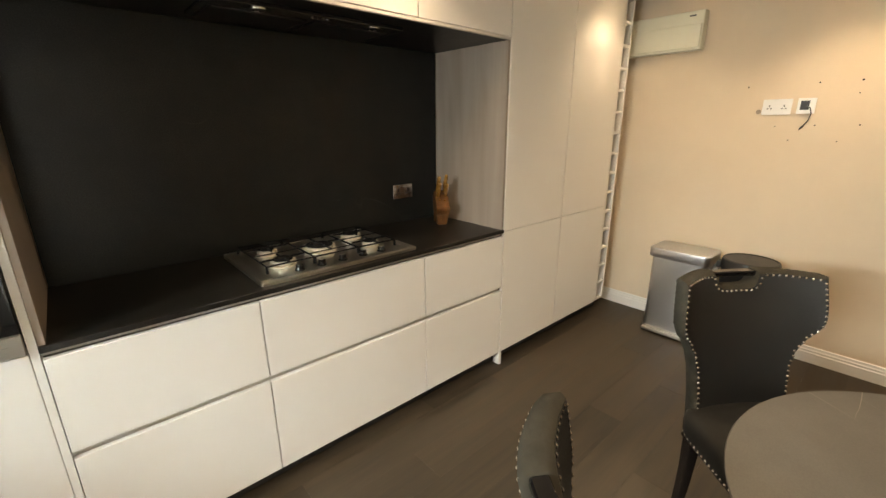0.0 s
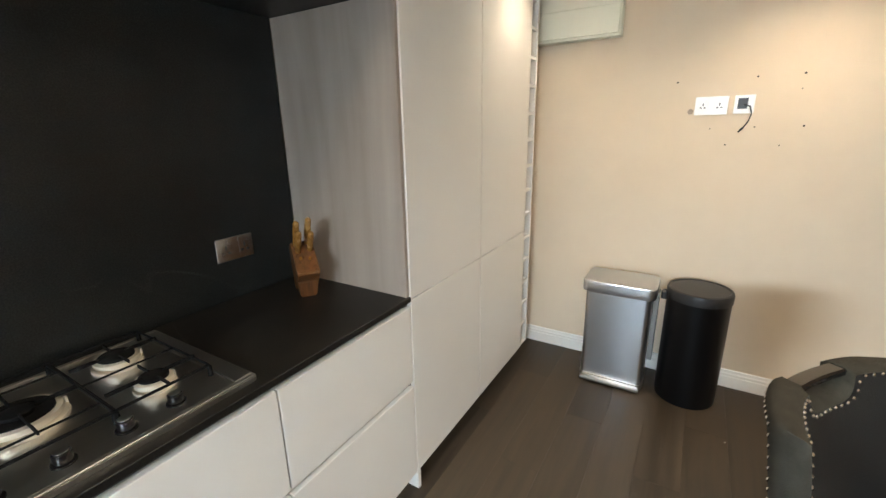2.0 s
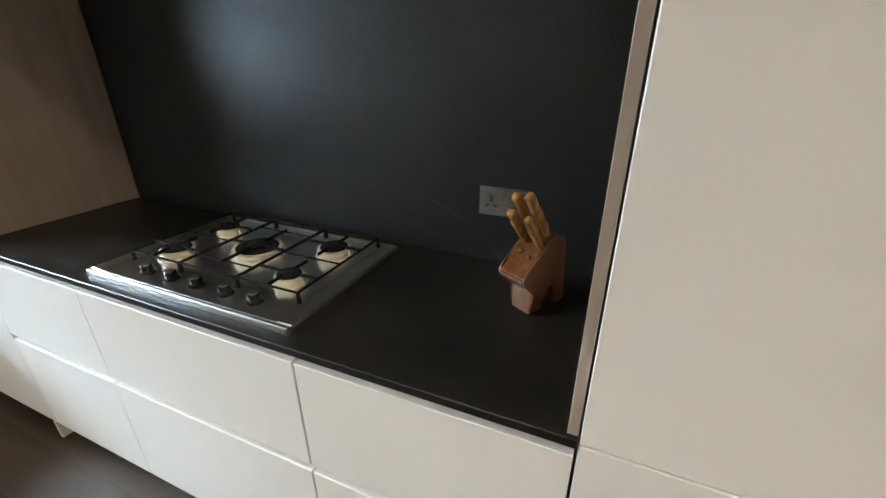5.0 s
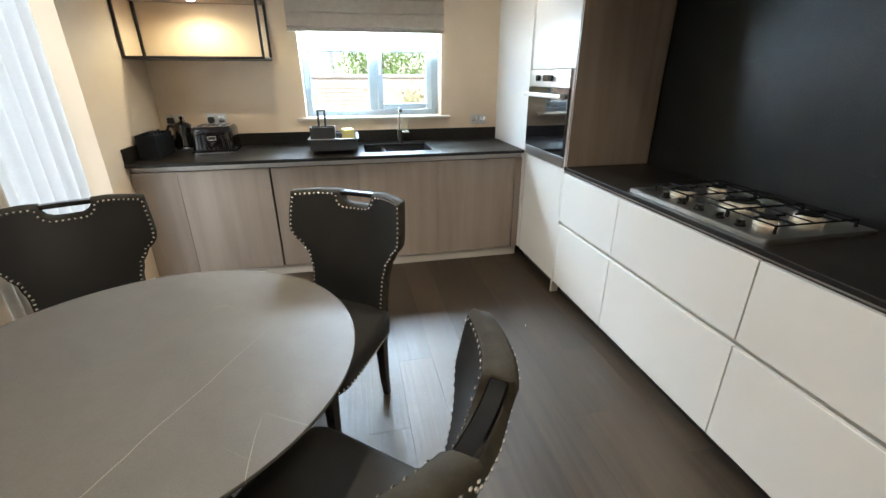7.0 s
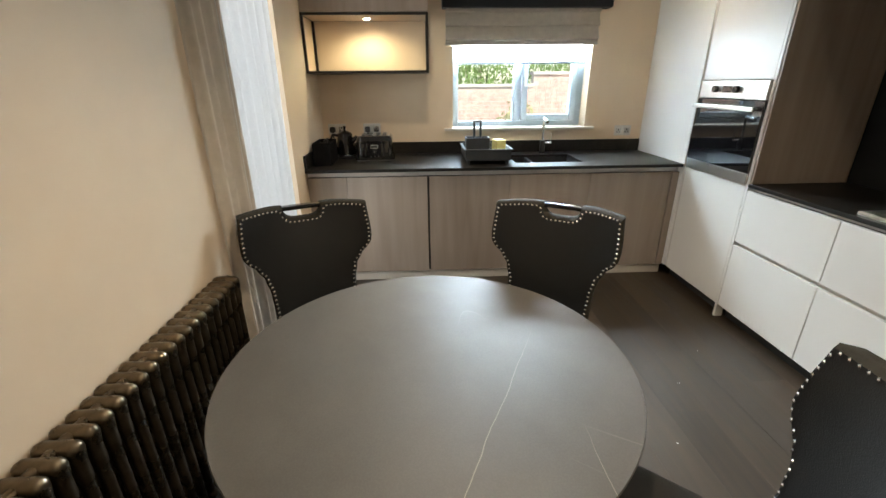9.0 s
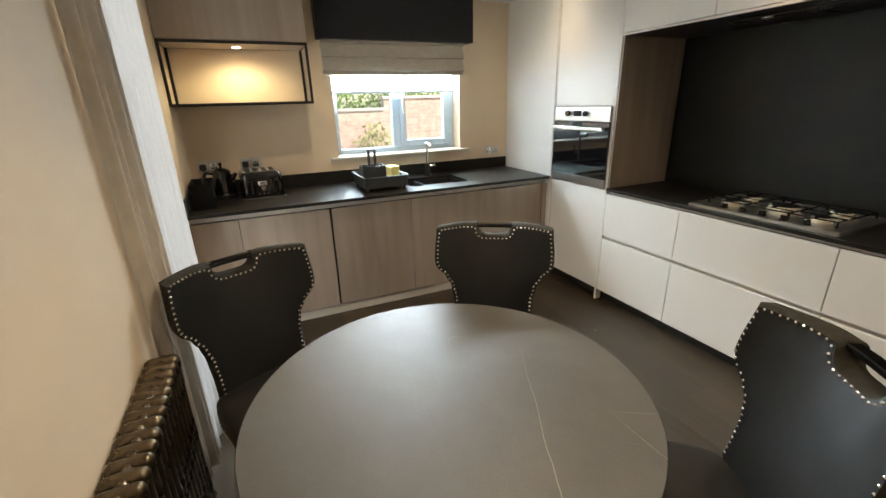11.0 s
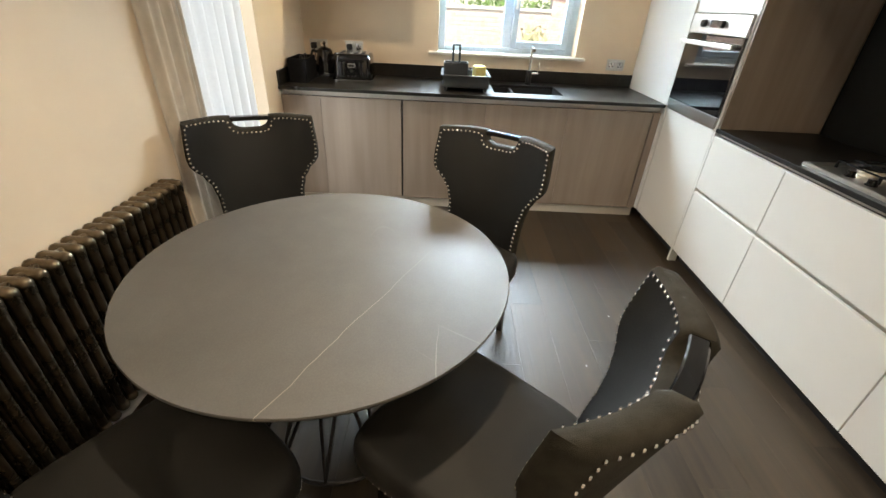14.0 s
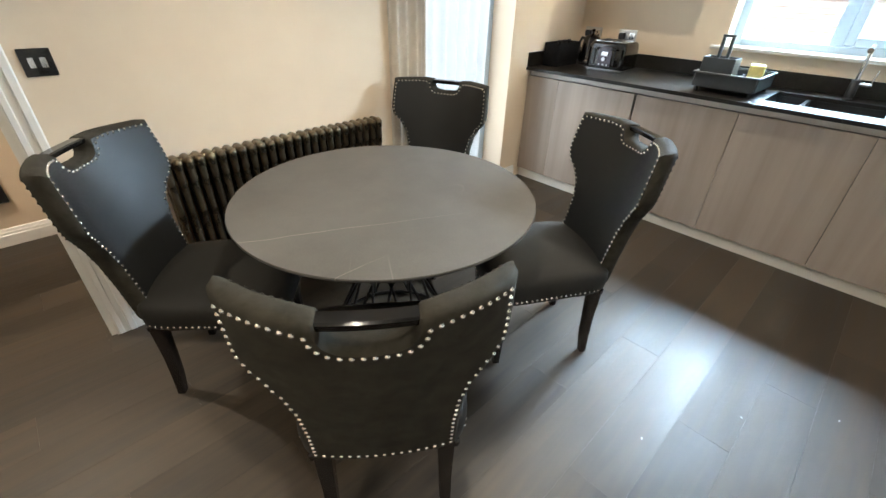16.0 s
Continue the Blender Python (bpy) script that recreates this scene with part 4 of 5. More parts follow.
# ---- sink run under the window ----
GX = 0.69
GY = [-0.055, -0.68, -1.285, -1.895, -2.49, WY + 0.004]


def grey_unit(y1, y0, gap_left, gap_right):
    u = thing("base_cupboard", "grey oak laminate base cupboard with a flush door", "cupboard", "grey base cupboards")
    bm = B()
    box(bm, 0.02, y0 + 0.001, 0.08, GX - 0.022, y1 - 0.001, 0.834)
    part("body", bm, M_PLINTH, u)
    bm = B()
    box(bm, GX - 0.020, y0 + gap_left, 0.082, GX, y1 - gap_right, 0.836, 0.0015)
    part("door", bm, M_GREYV, u)


G = 0.0012
for i in range(5):
    grey_unit(GY[i], GY[i + 1], 0.007 if i == 2 else G, 0.007 if i in (0, 3) else G)
bm = B()
box(bm, GX - 0.02, GY[0] + 0.001, 0.082, GX, -0.004, 0.836, 0.0015)
solid("corner_post", bm, M_GREYV, "narrow grey oak corner post beside the white units", "post")
bm = B()
box(bm, GX - 0.075, WY + 0.003, 0.837, GX - 0.03, -0.004, 0.876)
solid("grip_rail", bm, M_RAIL, "pale continuous finger rail under the sink worktop", "rail")
bm = B()
box(bm, GX - 0.045, WY + 0.003, 0, GX - 0.03, -0.004, 0.0795)
solid("sink_plinth", bm, M_PLINTHL, "cream plinth along the grey cupboards", "plinth")

SX0, SX1, SY0, SY1 = 0.17, 0.55, -1.22, -0.70
bm = B()
for x0, y0, x1, y1 in ((0.002, WY + 0.002, SX0, -0.005), (SX1, WY + 0.002, 0.722, -0.005), (SX0, WY + 0.002, SX1, SY0), (SX0, SY1, SX1, -0.005)):
    box(bm, x0, y0, 0.878, x1, y1, 0.900)
bmesh.ops.remove_doubles(bm, verts=bm.verts[:], dist=0.0005)
solid("sink_worktop", bm, M_STONE, "dark stone worktop round the undermounted sink", "worktop")
bm = B()
box(bm, 0.002, WY + 0.016, 0.9005, 0.014, -0.005, 1.0, 0.001)
box(bm, 0.002, WY + 0.002, 0.9005, 0.715, WY + 0.0155, 1.0, 0.001)
solid("stone_upstand", bm, M_STONE, "dark stone upstand along the back of the worktop", "upstand")


def sink():
    s = thing("kitchen_sink", "black undermounted one-and-a-half bowl sink", "sink")
    for n, y0, y1, z in (("main_bowl", SY0 + 0.17, SY1, 0.70), ("half_bowl", SY0, SY0 + 0.15, 0.76)):
        bm = B()
        t = 0.008
        box(bm, SX0, y0, z, SX1, y1, z + t)
        box(bm, SX0 - t, y0 - t, z, SX0, y1 + t, 0.8775)
        box(bm, SX1, y0 - t, z, SX1 + t, y1 + t, 0.8775)
        box(bm, SX0, y0 - t, z, SX1, y0, 0.8775)
        box(bm, SX0, y1, z, SX1, y1 + t, 0.8775)
        part(n, bm, M_BLACKPL, s)
        bm = B()
        lathe(bm, [(0.042, z + t), (0.042, z + t + 0.003), (0.03, z + t + 0.004)], (SX0 + SX1) / 2, (y0 + y1) / 2, 20)
        part("drain", bm, M_STEEL, s, smooth=40)


sink()


def tap():
    t = thing("kitchen_tap", "dark chrome mixer tap with an angled spout", "tap", at=pose(0.095, -0.898, 0.9))
    bm = B()
    lathe(bm, [(0.027, 0.0005), (0.027, 0.006), (0.023, 0.010), (0.023, 0.105), (0.021, 0.108)], seg=20)
    part("base", bm, M_BLACKPL, t, smooth=40)
    bm = B()
    cyl(bm, (0, 0, 0.108), (0, 0, 0.285), 0.0115, seg=16)
    bmesh.ops.create_icosphere(bm, subdivisions=2, radius=0.0116, matrix=Matrix.Translation((0, 0, 0.285)))
    cyl(bm, (0, 0, 0.285), (0.10, 0.0, 0.268), 0.0115, 0.0145, 16)
    part("spout", bm, M_CHROME, t, smooth=45)
    bm = B()
    cyl(bm, (0, 0.02, 0.085), (0, 0.075, 0.085), 0.012, seg=14)
    cyl(bm, (0, 0.068, 0.085), (0.0, 0.074, 0.165), 0.0045, seg=10)
    part("lever", bm, M_CHROME, t, smooth=45)


tap()


def dish_rack():
    r = thing("dish_rack", "dark grey plastic dish drainer beside the sink", "dish rack", at=pose(0.415, -1.44, 0.9))
    lx, ly = 0.185, 0.165
    bm = B()
    t = 0.006
    prism(bm, rounded(2 * lx, 2 * ly, 0.03), 0.026, 0.034)
    for sgn in (-1, 1):
        box(bm, sgn * lx - t, -ly, 0.03, sgn * lx + t, ly, 0.105, 0.003)
        box(bm, -lx, sgn * ly - t, 0.03, lx, sgn * ly + t, 0.105, 0.003)
    part("tray", bm, M_GREYPL, r)
    bm = B()
    for sgn in (-1, 1):
        box(bm, sgn * (lx + 0.008) - 0.011, -ly - 0.014, 0.1055, sgn * (lx + 0.008) + 0.011, ly + 0.014, 0.113, 0.003)
        box(bm, -lx - 0.002, sgn * (ly + 0.008) - 0.011, 0.1055, lx + 0.002, sgn * (ly + 0.008) + 0.011, 0.113, 0.003)
    part("rim", bm, M_GREYPL, r)
    for sx in (-1, 1):
        for sy in (-1, 1):
            bm = B()
            cyl(bm, (sx * (lx - 0.02), sy * (ly - 0.02), 0.0), (sx * (lx - 0.02), sy * (ly - 0.02), 0.027), 0.010, 0.013, 10)
            part("foot", bm, M_GREYPL, r)
    for i in range(6):
        bm = B()
        y = -ly + 0.05 + i * 0.045
        tube(bm, [(-lx + 0.03, y, 0.034), (-lx + 0.03, y, 0.08), (-lx + 0.10, y, 0.09), (-lx + 0.10, y, 0.034)], 0.0035, 6)
        part("plate_prong", bm, M_GREYPL, r)
    c = thing("cutlery_caddy", "dark grey plastic caddy with an upright loop handle", "caddy", at=pose(0.50, -1.515, 0.935))
    bm = B()
    t = 0.004
    for sgn in (-1, 1):
        box(bm, sgn * 0.06 - t, -0.085, 0, sgn * 0.06 + t, 0.085, 0.155, 0.002)
        box(bm, -0.06, sgn * 0.085 - t, 0, 0.06, sgn * 0.085 + t, 0.155, 0.002)
    box(bm, -0.06, -0.085, 0, 0.06, 0.085, 0.006)
    box(bm, -0.06, -0.003, 0.006, 0.06, 0.003, 0.118)
    part("cup", bm, M_GREYPL, c)
    for sgn, top in ((-1, 0.2622), (1, 0.2622)):
        bm = B()
        box(bm, -0.014, sgn * 0.024 - 0.008, 0.0065, 0.014, sgn * 0.024 + 0.008, top, 0.003)
        part("upright", bm, M_GREYPL, c)
    bm = B()
    box(bm, -0.014, -0.034, 0.2625, 0.014, 0.034, 0.276, 0.004, 2)
    part("grip", bm, M_GREYPL, c)
    bm = B()
    box(bm, -0.05, -0.04, 0, 0.05, 0.04, 0.128, 0.008, 2)
    y = solid("sponge_pack", bm, M_YELLOW, "bright yellow sponge standing in the dish rack", "sponge")
    y.matrix_basis = pose(0.42, -1.335, 0.934, 0, 0, 12)


dish_rack()


def toaster():
    t = thing("toaster", "glossy black four-slice toaster with chrome trim", "toaster", at=pose(0.285, -2.31, 0.9, 0, 0, 3))
    bm = B()
    lx, ly = 0.145, 0.142
    prism(bm, rounded(2 * lx + 0.022, 2 * ly + 0.022, 0.035), 0.008, 0.022)
    part("base_trim", bm, M_CHROME, t, "chrome base band")
    for sx in (-1, 1):
        for sy in (-1, 1):
            bm = B()
            cyl(bm, (sx * 0.11, sy * 0.11, 0), (sx * 0.11, sy * 0.11, 0.009), 0.014, seg=12)
            part("foot", bm, M_BLACKPL, t)
    bm = B()
    rings = []
    for z, s in ((0.0245, 1.0), (0.06, 1.0), (0.15, 0.985), (0.178, 0.96), (0.192, 0.90), (0.196, 0.82)):
        rings.append([bm.verts.new((x, y, z)) for x, y in rounded(2 * lx * s, 2 * ly * s, 0.04)])
    for a, b in zip(rings, rings[1:]):
        n = len(a)
        for i in range(n):
            bm.faces.new((a[i], a[(i + 1) % n], b[(i + 1) % n], b[i]))
    bm.faces.new(rings[-1])
    bm.faces.new(list(reversed(rings[0])))
    body = part("body", bm, M_BLACKGLOSS, t, smooth=45)
    bm = B()
    prism(bm, rounded(0.20, 0.245, 0.02), 0.1962, 0.2005)
    top = part("top_plate", bm, M_CHROME, t)
    for y in (-0.08, -0.03, 0.03, 0.08):
        bm = B()
        box(bm, -0.085, y - 0.015, 0.2007, 0.085, y + 0.015, 0.2025)
        part("slot", bm, M_BLACKPL, top)
    bm = B()
    box(bm, lx - 0.004, -0.052, 0.032, lx + 0.0006, 0.052, 0.166, 0.002)
    part("front_panel", bm, M_GUNMETAL, t, "mirror-like dark metal control panel")
    for y in (-0.072, 0.072):
        bm = B()
        box(bm, lx + 0.001, y - 0.007, 0.05, lx + 0.0045, y + 0.007, 0.165, 0.001)
        part("lever_slot", bm, M_BLACKMET, t)
        bm = B()
        box(bm, lx + 0.005, y - 0.022, 0.148, lx + 0.03, y + 0.022, 0.160, 0.004, 2)
        part("lever", bm, M_BLACKGLOSS, t)
    bm = B()
    box(bm, lx + 0.0008, -0.028, 0.105, lx + 0.004, 0.028, 0.135, 0.004, 2)
    part("badge", bm, M_CHROME, t)
    bm = B()
    cyl(bm, (lx, 0, 0.085), (lx + 0.014, 0, 0.085), 0.016, 0.014, 16)
    part("dial", bm, M_CHROME, t, smooth=40)
    for y in (-0.03, 0, 0.03):
        bm = B()
        cyl(bm, (lx, y, 0.048), (lx + 0.006, y, 0.048), 0.006, seg=10)
        part("button", bm, M_CHROME, t, smooth=40)


toaster()


def kettle():
    k = thing("kettle", "black pyramid kettle with a chrome base ring", "kettle", at=pose(0.17, -2.565, 0.9))
    bm = B()
    lathe(bm, [(0.085, 0), (0.088, 0.012), (0.083, 0.018)], seg=28)
    part("stand", bm, M_BLACKPL, k, smooth=40)
    bm = B()
    lathe(bm, [(0.084, 0.0185), (0.085, 0.024), (0.084, 0.036)], seg=28)
    part("base_ring", bm, M_CHROME, k, smooth=40)
    bm = B()
    lathe(bm, [(0.084, 0.0365), (0.083, 0.06), (0.072, 0.12), (0.060, 0.175), (0.058, 0.186)], seg=28)
    part("body", bm, M_BLACKGLOSS, k, smooth=40)
    bm = B()
    lathe(bm, [(0.060, 0.1865), (0.060, 0.192), (0.045, 0.206), (0.02, 0.216), (0.008, 0.220), (0.007, 0.232), (0.013, 0.240), (0.012, 0.252), (0.004, 0.257)], seg=24)
    part("lid", bm, M_BLACKGLOSS, k, smooth=50)
    bm = B()
    tube(bm, [(-0.02, -0.058, 0.175), (-0.03, -0.105, 0.185), (-0.035, -0.125, 0.15), (-0.03, -0.115, 0.09), (-0.02, -0.082, 0.06)], 0.010, 8)
    part("handle", bm, M_BLACKPL, k, smooth=50)
    bm = B()
    cyl(bm, (0.01, 0.06, 0.135), (0.012, 0.098, 0.175), 0.022, 0.012, 12)
    part("spout", bm, M_BLACKGLOSS, k, smooth=50)


kettle()


def bread_bin():
    b = thing("storage_basket", "dark grey felt storage box with looped handles", "storage box", at=pose(0.40, -2.685, 0.9, 0, 0, 2))
    bm = B()
    t = 0.005
    lx, ly, h = 0.15, 0.062, 0.165
    for s in (-1, 1):
        box(bm, s * lx - t, -ly, 0, s * lx + t, ly, h, 0.003)
        box(bm, -lx, s * ly - t, 0, lx, s * ly + t, h, 0.003)
    box(bm, -lx, -ly, 0, lx, ly, 0.006)
    box(bm, -lx + 0.01, -ly + 0.01, h - 0.035, lx - 0.01, ly - 0.01, h - 0.022)
    part("box_body", bm, M_FELT, b)
    for s in (-1, 0, 1):
        bm = B()
        tube(bm, [(s * 0.07 - 0.03, ly * 0.2, h - 0.02), (s * 0.07 - 0.02, ly * 0.2, h + 0.012), (s * 0.07 + 0.02, ly * 0.2, h + 0.014), (s * 0.07 + 0.03, ly * 0.2, h - 0.02)], 0.004, 6)
        part("loop", bm, M_BLACKPL, b)


bread_bin()
for py in (-2.655, -2.36):
    double_socket(pose(0.001, py, 1.115, 0, 0, 90), M_STEEL, M_DULLSTEEL, "polished steel double socket above the worktop")


def plug(y, z):
    """A three-pin plug pushed into an outlet on the window wall, its lead hanging to the worktop."""
    p = thing("mains_plug", "black mains plug pushed into the steel socket", "plug", "plugs behind the kettle", at=pose(0.0092, y, z))
    bm = B()
    prism(bm, rounded(0.046, 0.044, 0.012), 0.0, 0.026)
    for v in bm.verts:
        v.co = Vector((v.co.z, v.co.y, v.co.x))
    part("plug_body", bm, M_BLACKPL, p, smooth=40)
    bm = B()
    tube(bm, [(0.014, 0, -0.023), (0.016, 0.004, -0.06), (0.022, 0.012, -0.095), (0.030, 0.02, -0.112)], 0.0035, 6)
    part("lead", bm, M_BLACKPL, p, smooth=50)


plug(-2.691, 1.112)
plug(-2.397, 1.112)
double_socket(pose(0.001, -0.168, 1.072, 0, 0, 90), M_STEEL, M_DULLSTEEL, "brushed steel double socket above the worktop")

# wall cupboard with its open frame
SHY0, SHY1 = WY + 0.003, -1.868


def wall_shelf():
    c = thing("wall_cupboard", "grey-brown oak wall cupboard beside the window", "cupboard")
    bm = B()
    box(bm, 0.002, SHY0, 1.945, 0.33, SHY1, CEIL - 0.003)
    part("body", bm, M_GREYV, c)
    bm = B()
    box(bm, 0.3305, SHY0 + 0.001, 1.947, 0.35, SHY1 - 0.001, CEIL - 0.005, 0.001)
    part("door", bm, M_GREYV, c)
    s = thing("open_shelf_frame", "open black metal box frame hung below the wall cupboard", "shelf")
    x0, x1, z0, z1, r = 0.004, 0.35, 1.545, 1.9445, 0.009
    for y in (SHY0 + r, SHY1 - r):
        for x in (x0 + r, x1 - r):
            bm = B()
            box(bm, x - r, y - r, z0, x + r, y + r, z1, 0.001)
            part("upright", bm, M_BLACKMET, s)
        for z in (z0, z1 - 2 * r):
            bm = B()
            box(bm, x0 + 2 * r, y - r, z, x1 - 2 * r, y + r, z + 2 * r, 0.001)
            part("side_bar", bm, M_BLACKMET, s)
    for x in (x0 + r, x1 - r):
        for z in (z0, z1 - 2 * r):
            bm = B()
            box(bm, x - r, SHY0 + 2 * r, z, x + r, SHY1 - 2 * r, z + 2 * r, 0.001)
            part("long_bar", bm, M_BLACKMET, s)
    bm = B()
    box(bm, x0 + 2 * r, SHY0 + 2 * r, z1 - 0.0175, x1 - 2 * r, SHY1 - 2 * r, z1 - 0.004)
    part("top_panel", bm, M_GREYV, s)
    bm = B()
    box(bm, x0 + 2 * r, SHY0 + 2 * r, z0 + 0.003, x1 - 2 * r, SHY1 - 2 * r, z0 + 0.015)
    part("bottom_panel", bm, M_GREYV, s)
    l = thing("shelf_downlight", "small lit downlight under the wall cupboard", "lamp")
    bm = B()
    lathe(bm, [(0.034, 1.9265), (0.034, 1.921), (0.026, 1.919), (0.026, 1.9245)], 0.2, -2.32, 24)
    part("rim", bm, M_CHROME, l, smooth=40)
    bm = B()
    lathe(bm, [(0.0255, 1.9262), (0.0255, 1.9205)], 0.2, -2.32, 24)
    part("lens", bm, M_LAMP, l)


wall_shelf()

# A fitting for each lamp, the three unseen fill lamps included.
for dx, dy, watts in DOWNLIGHTS_AND_FILL:
    l = thing("ceiling_downlight", "small recessed lit ceiling downlight, three of them unseen additions", "lamp", "ceiling downlights")
    bm = B()
    lathe(bm, [(0.044, CEIL), (0.044, CEIL - 0.005), (0.034, CEIL - 0.007), (0.034, CEIL - 0.001)], dx, dy, 24)
    part("rim", bm, M_WHITEPL, l, smooth=40)
    bm = B()
    lathe(bm, [(0.0335, CEIL - 0.0005), (0.0335, CEIL - 0.003)], dx, dy, 24)
    part("lens", bm, M_LAMP, l)

# ---- bins and the east wall ----


def steel_bin():
    b = thing("pedal_bin", "brushed steel slim rectangular pedal bin against the wall", "bin", at=pose(4.70, -0.567, 0))
    w, d = 0.240, 0.345
    bm = B()
    prism(bm, rounded(w, d, 0.028), 0.040, 0.575)
    part("body", bm, M_BINSTEEL, b, smooth=40)
    bm = B()
    rings = []
    for z, e in ((0.576, 0.030), (0.580, 0.034), (0.634, 0.034), (0.640, 0.031), (0.643, 0.024)):
        rings.append([bm.verts.new((x, y, z)) for x, y in rounded(w + e, d + e + 0.012, 0.042)])
    for p, q in zip(rings, rings[1:]):
        n = len(p)
        for i in range(n):
            bm.faces.new((p[i], p[(i + 1) % n], q[(i + 1) % n], q[i]))
    bm.faces.new(rings[-1])
    bm.faces.new(list(reversed(rings[0])))
    part("lid", bm, M_BINSTEEL, b, "overhanging brushed steel lid", smooth=35)
    bm = B()
    prism(bm, rounded(w + 0.012, d + 0.012, 0.032), 0.012, 0.039)
    part("base_band", bm, M_STEEL, b, smooth=40)
    bm = B()
    prism(bm, rounded(w - 0.01, d - 0.01, 0.03), 0.0, 0.0115)
    part("foot", bm, M_BLACKPL, b, smooth=40)
    bm = B()
    box(bm, -w / 2 - 0.040, -d / 2 + 0.006, 0.010, -w / 2 - 0.007, d / 2 - 0.006, 0.034, 0.008, 3)
    part("pedal", bm, M_STEEL, b, "wide steel foot pedal")
    bm = B()
    box(bm, w / 2 - 0.075, -d / 2 - 0.030, 0.13, w / 2 - 0.005, -d / 2 - 0.001, 0.570, 0.006, 2)
    part("liner_pocket", bm, M_LINER, b, "grey plastic liner pocket on the side")


def round_bin():
    b = thing("round_bin", "tall black cylindrical bin with a dark lid", "bin", at=pose(4.69, -0.958, 0))
    bm = B()
    lathe(bm, [(0.150, 0.0), (0.152, 0.01), (0.152, 0.60)], seg=44)
    part("body", bm, M_BINBLACK, b, smooth=40)
    bm = B()
    lathe(bm, [(0.156, 0.601), (0.157, 0.640), (0.152, 0.653), (0.143, 0.656), (0.137, 0.650), (0.0, 0.652)], seg=44)
    part("lid", bm, M_BLACKPL, b, smooth=40)
    bm = B()
    box(bm, -0.05, 0.148, 0.575, 0.0, 0.178, 0.622, 0.008, 2)
    part("latch", bm, M_BLACKPL, b)


steel_bin()
round_bin()

bx = thing("fuse_box", "cream plastic consumer unit high on the wall", "fuse box")
bm = B()
box(bm, BIN_X - 0.075, -0.412, 1.965, BIN_X - 0.001, 0.13, 2.205, 0.006, 2)
part("case", bm, M_CREAMPL, bx)
bm = B()
box(bm, BIN_X - 0.088, -0.404, 1.979, BIN_X - 0.0755, 0.122, 2.122, 0.004, 2)
part("flap", bm, M_CREAMPL, bx)
bm = B()
box(bm, BIN_X - 0.0775, -0.36, 2.172, BIN_X - 0.0752, -0.32, 2.18)
part("printed_bar", bm, M_GREYPL, bx)

double_socket(pose(BIN_X - 0.001, -0.88, 1.588, 0, 0, -90), M_WHITEPL, M_WHITEPL, "white plastic double socket on the cream wall", 0.147, 0.092)
av = thing("aerial_plate", "white wall plate with a black insert and a loose cable", "wall plate", at=pose(BIN_X - 0.001, -1.022, 1.59, 0, 0, -90))
bm = B()
box(bm, -0.043, -0.007, -0.045, 0.043, 0, 0.045, 0.002)
part("plate", bm, M_WHITEPL, av)
bm = B()
box(bm, -0.028, -0.0085, -0.022, 0.014, -0.0072, 0.03)
part("insert", bm, M_BLACKPL, av)
bm = B()
cyl(bm, (0.0, -0.0086, -0.002), (0.0, -0.024, -0.002), 0.006, seg=10)
tube(bm, [(0.0, -0.024, -0.002), (0.024, -0.034, -0.012), (0.034, -0.036, -0.045), (0.026, -0.032, -0.085), (0.008, -0.026, -0.115)], 0.003, 6)
cyl(bm, (0.008, -0.026, -0.115), (-0.008, -0.022, -0.135), 0.006, 0.004, 8)
part("cable", bm, M_BLACKPL, av, "loose black aerial lead", smooth=50)

for y, z, r, m in ((-0.712, 1.712, 0.006, M_HOLE), (-1.059, 1.718, 0.006, M_HOLE), (-1.241, 1.721, 0.007, M_HOLE), (-1.585, 1.723, 0.007, M_HOLE),
                   (-0.968, 1.391, 0.005, M_HOLE), (-1.081, 1.479, 0.005, M_HOLE), (-1.195, 1.389, 0.004, M_HOLE), (-1.275, 1.481, 0.006, M_HOLE),
                   (-0.789, 1.561, 0.018, M_FILLER), (-1.24, 1.653, 0.004, M_HOLE), (-0.889, 1.472, 0.004, M_HOLE)):
    bm = B()
    cyl(bm, (BIN_X - 0.0015, y, z), (BIN_X + 0.004, y, z), r * 0.78, seg=12)
    solid("fixing_hole" if m is M_HOLE else "filler_patch", bm, m, "small dark screw hole in the cream wall" if m is M_HOLE else "round grey filler patch on the wall",
          "hole" if m is M_HOLE else "patch", group="fixing holes" if m is M_HOLE else "")

sw = thing("light_switch", "polished black nickel light switch plate", "light switch", at=pose(3.54, WY + 0.001, 1.155, 0, 0, 180))
bm = B()
box(bm, -0.044, -0.006, -0.044, 0.044, 0, 0.044, 0.002)
part("plate", bm, M_BLACKGLOSS, sw)
for cx in (-0.016, 0.016):
    bm = B()
    box(bm, cx - 0.008, -0.010, -0.016, cx + 0.008, -0.0062, 0.016, 0.001)
    part("rocker", bm, M_CHROME, sw)

bm = B()
box(bm, 3.9, HALL_Y + 0.002, 0.27, 4.5, HALL_Y + 0.03, 0.62, 0.004)
solid("hall_panel", bm, M_BLACKMET, "dark panel low on the hall wall", "panel")

# ---- radiator ----


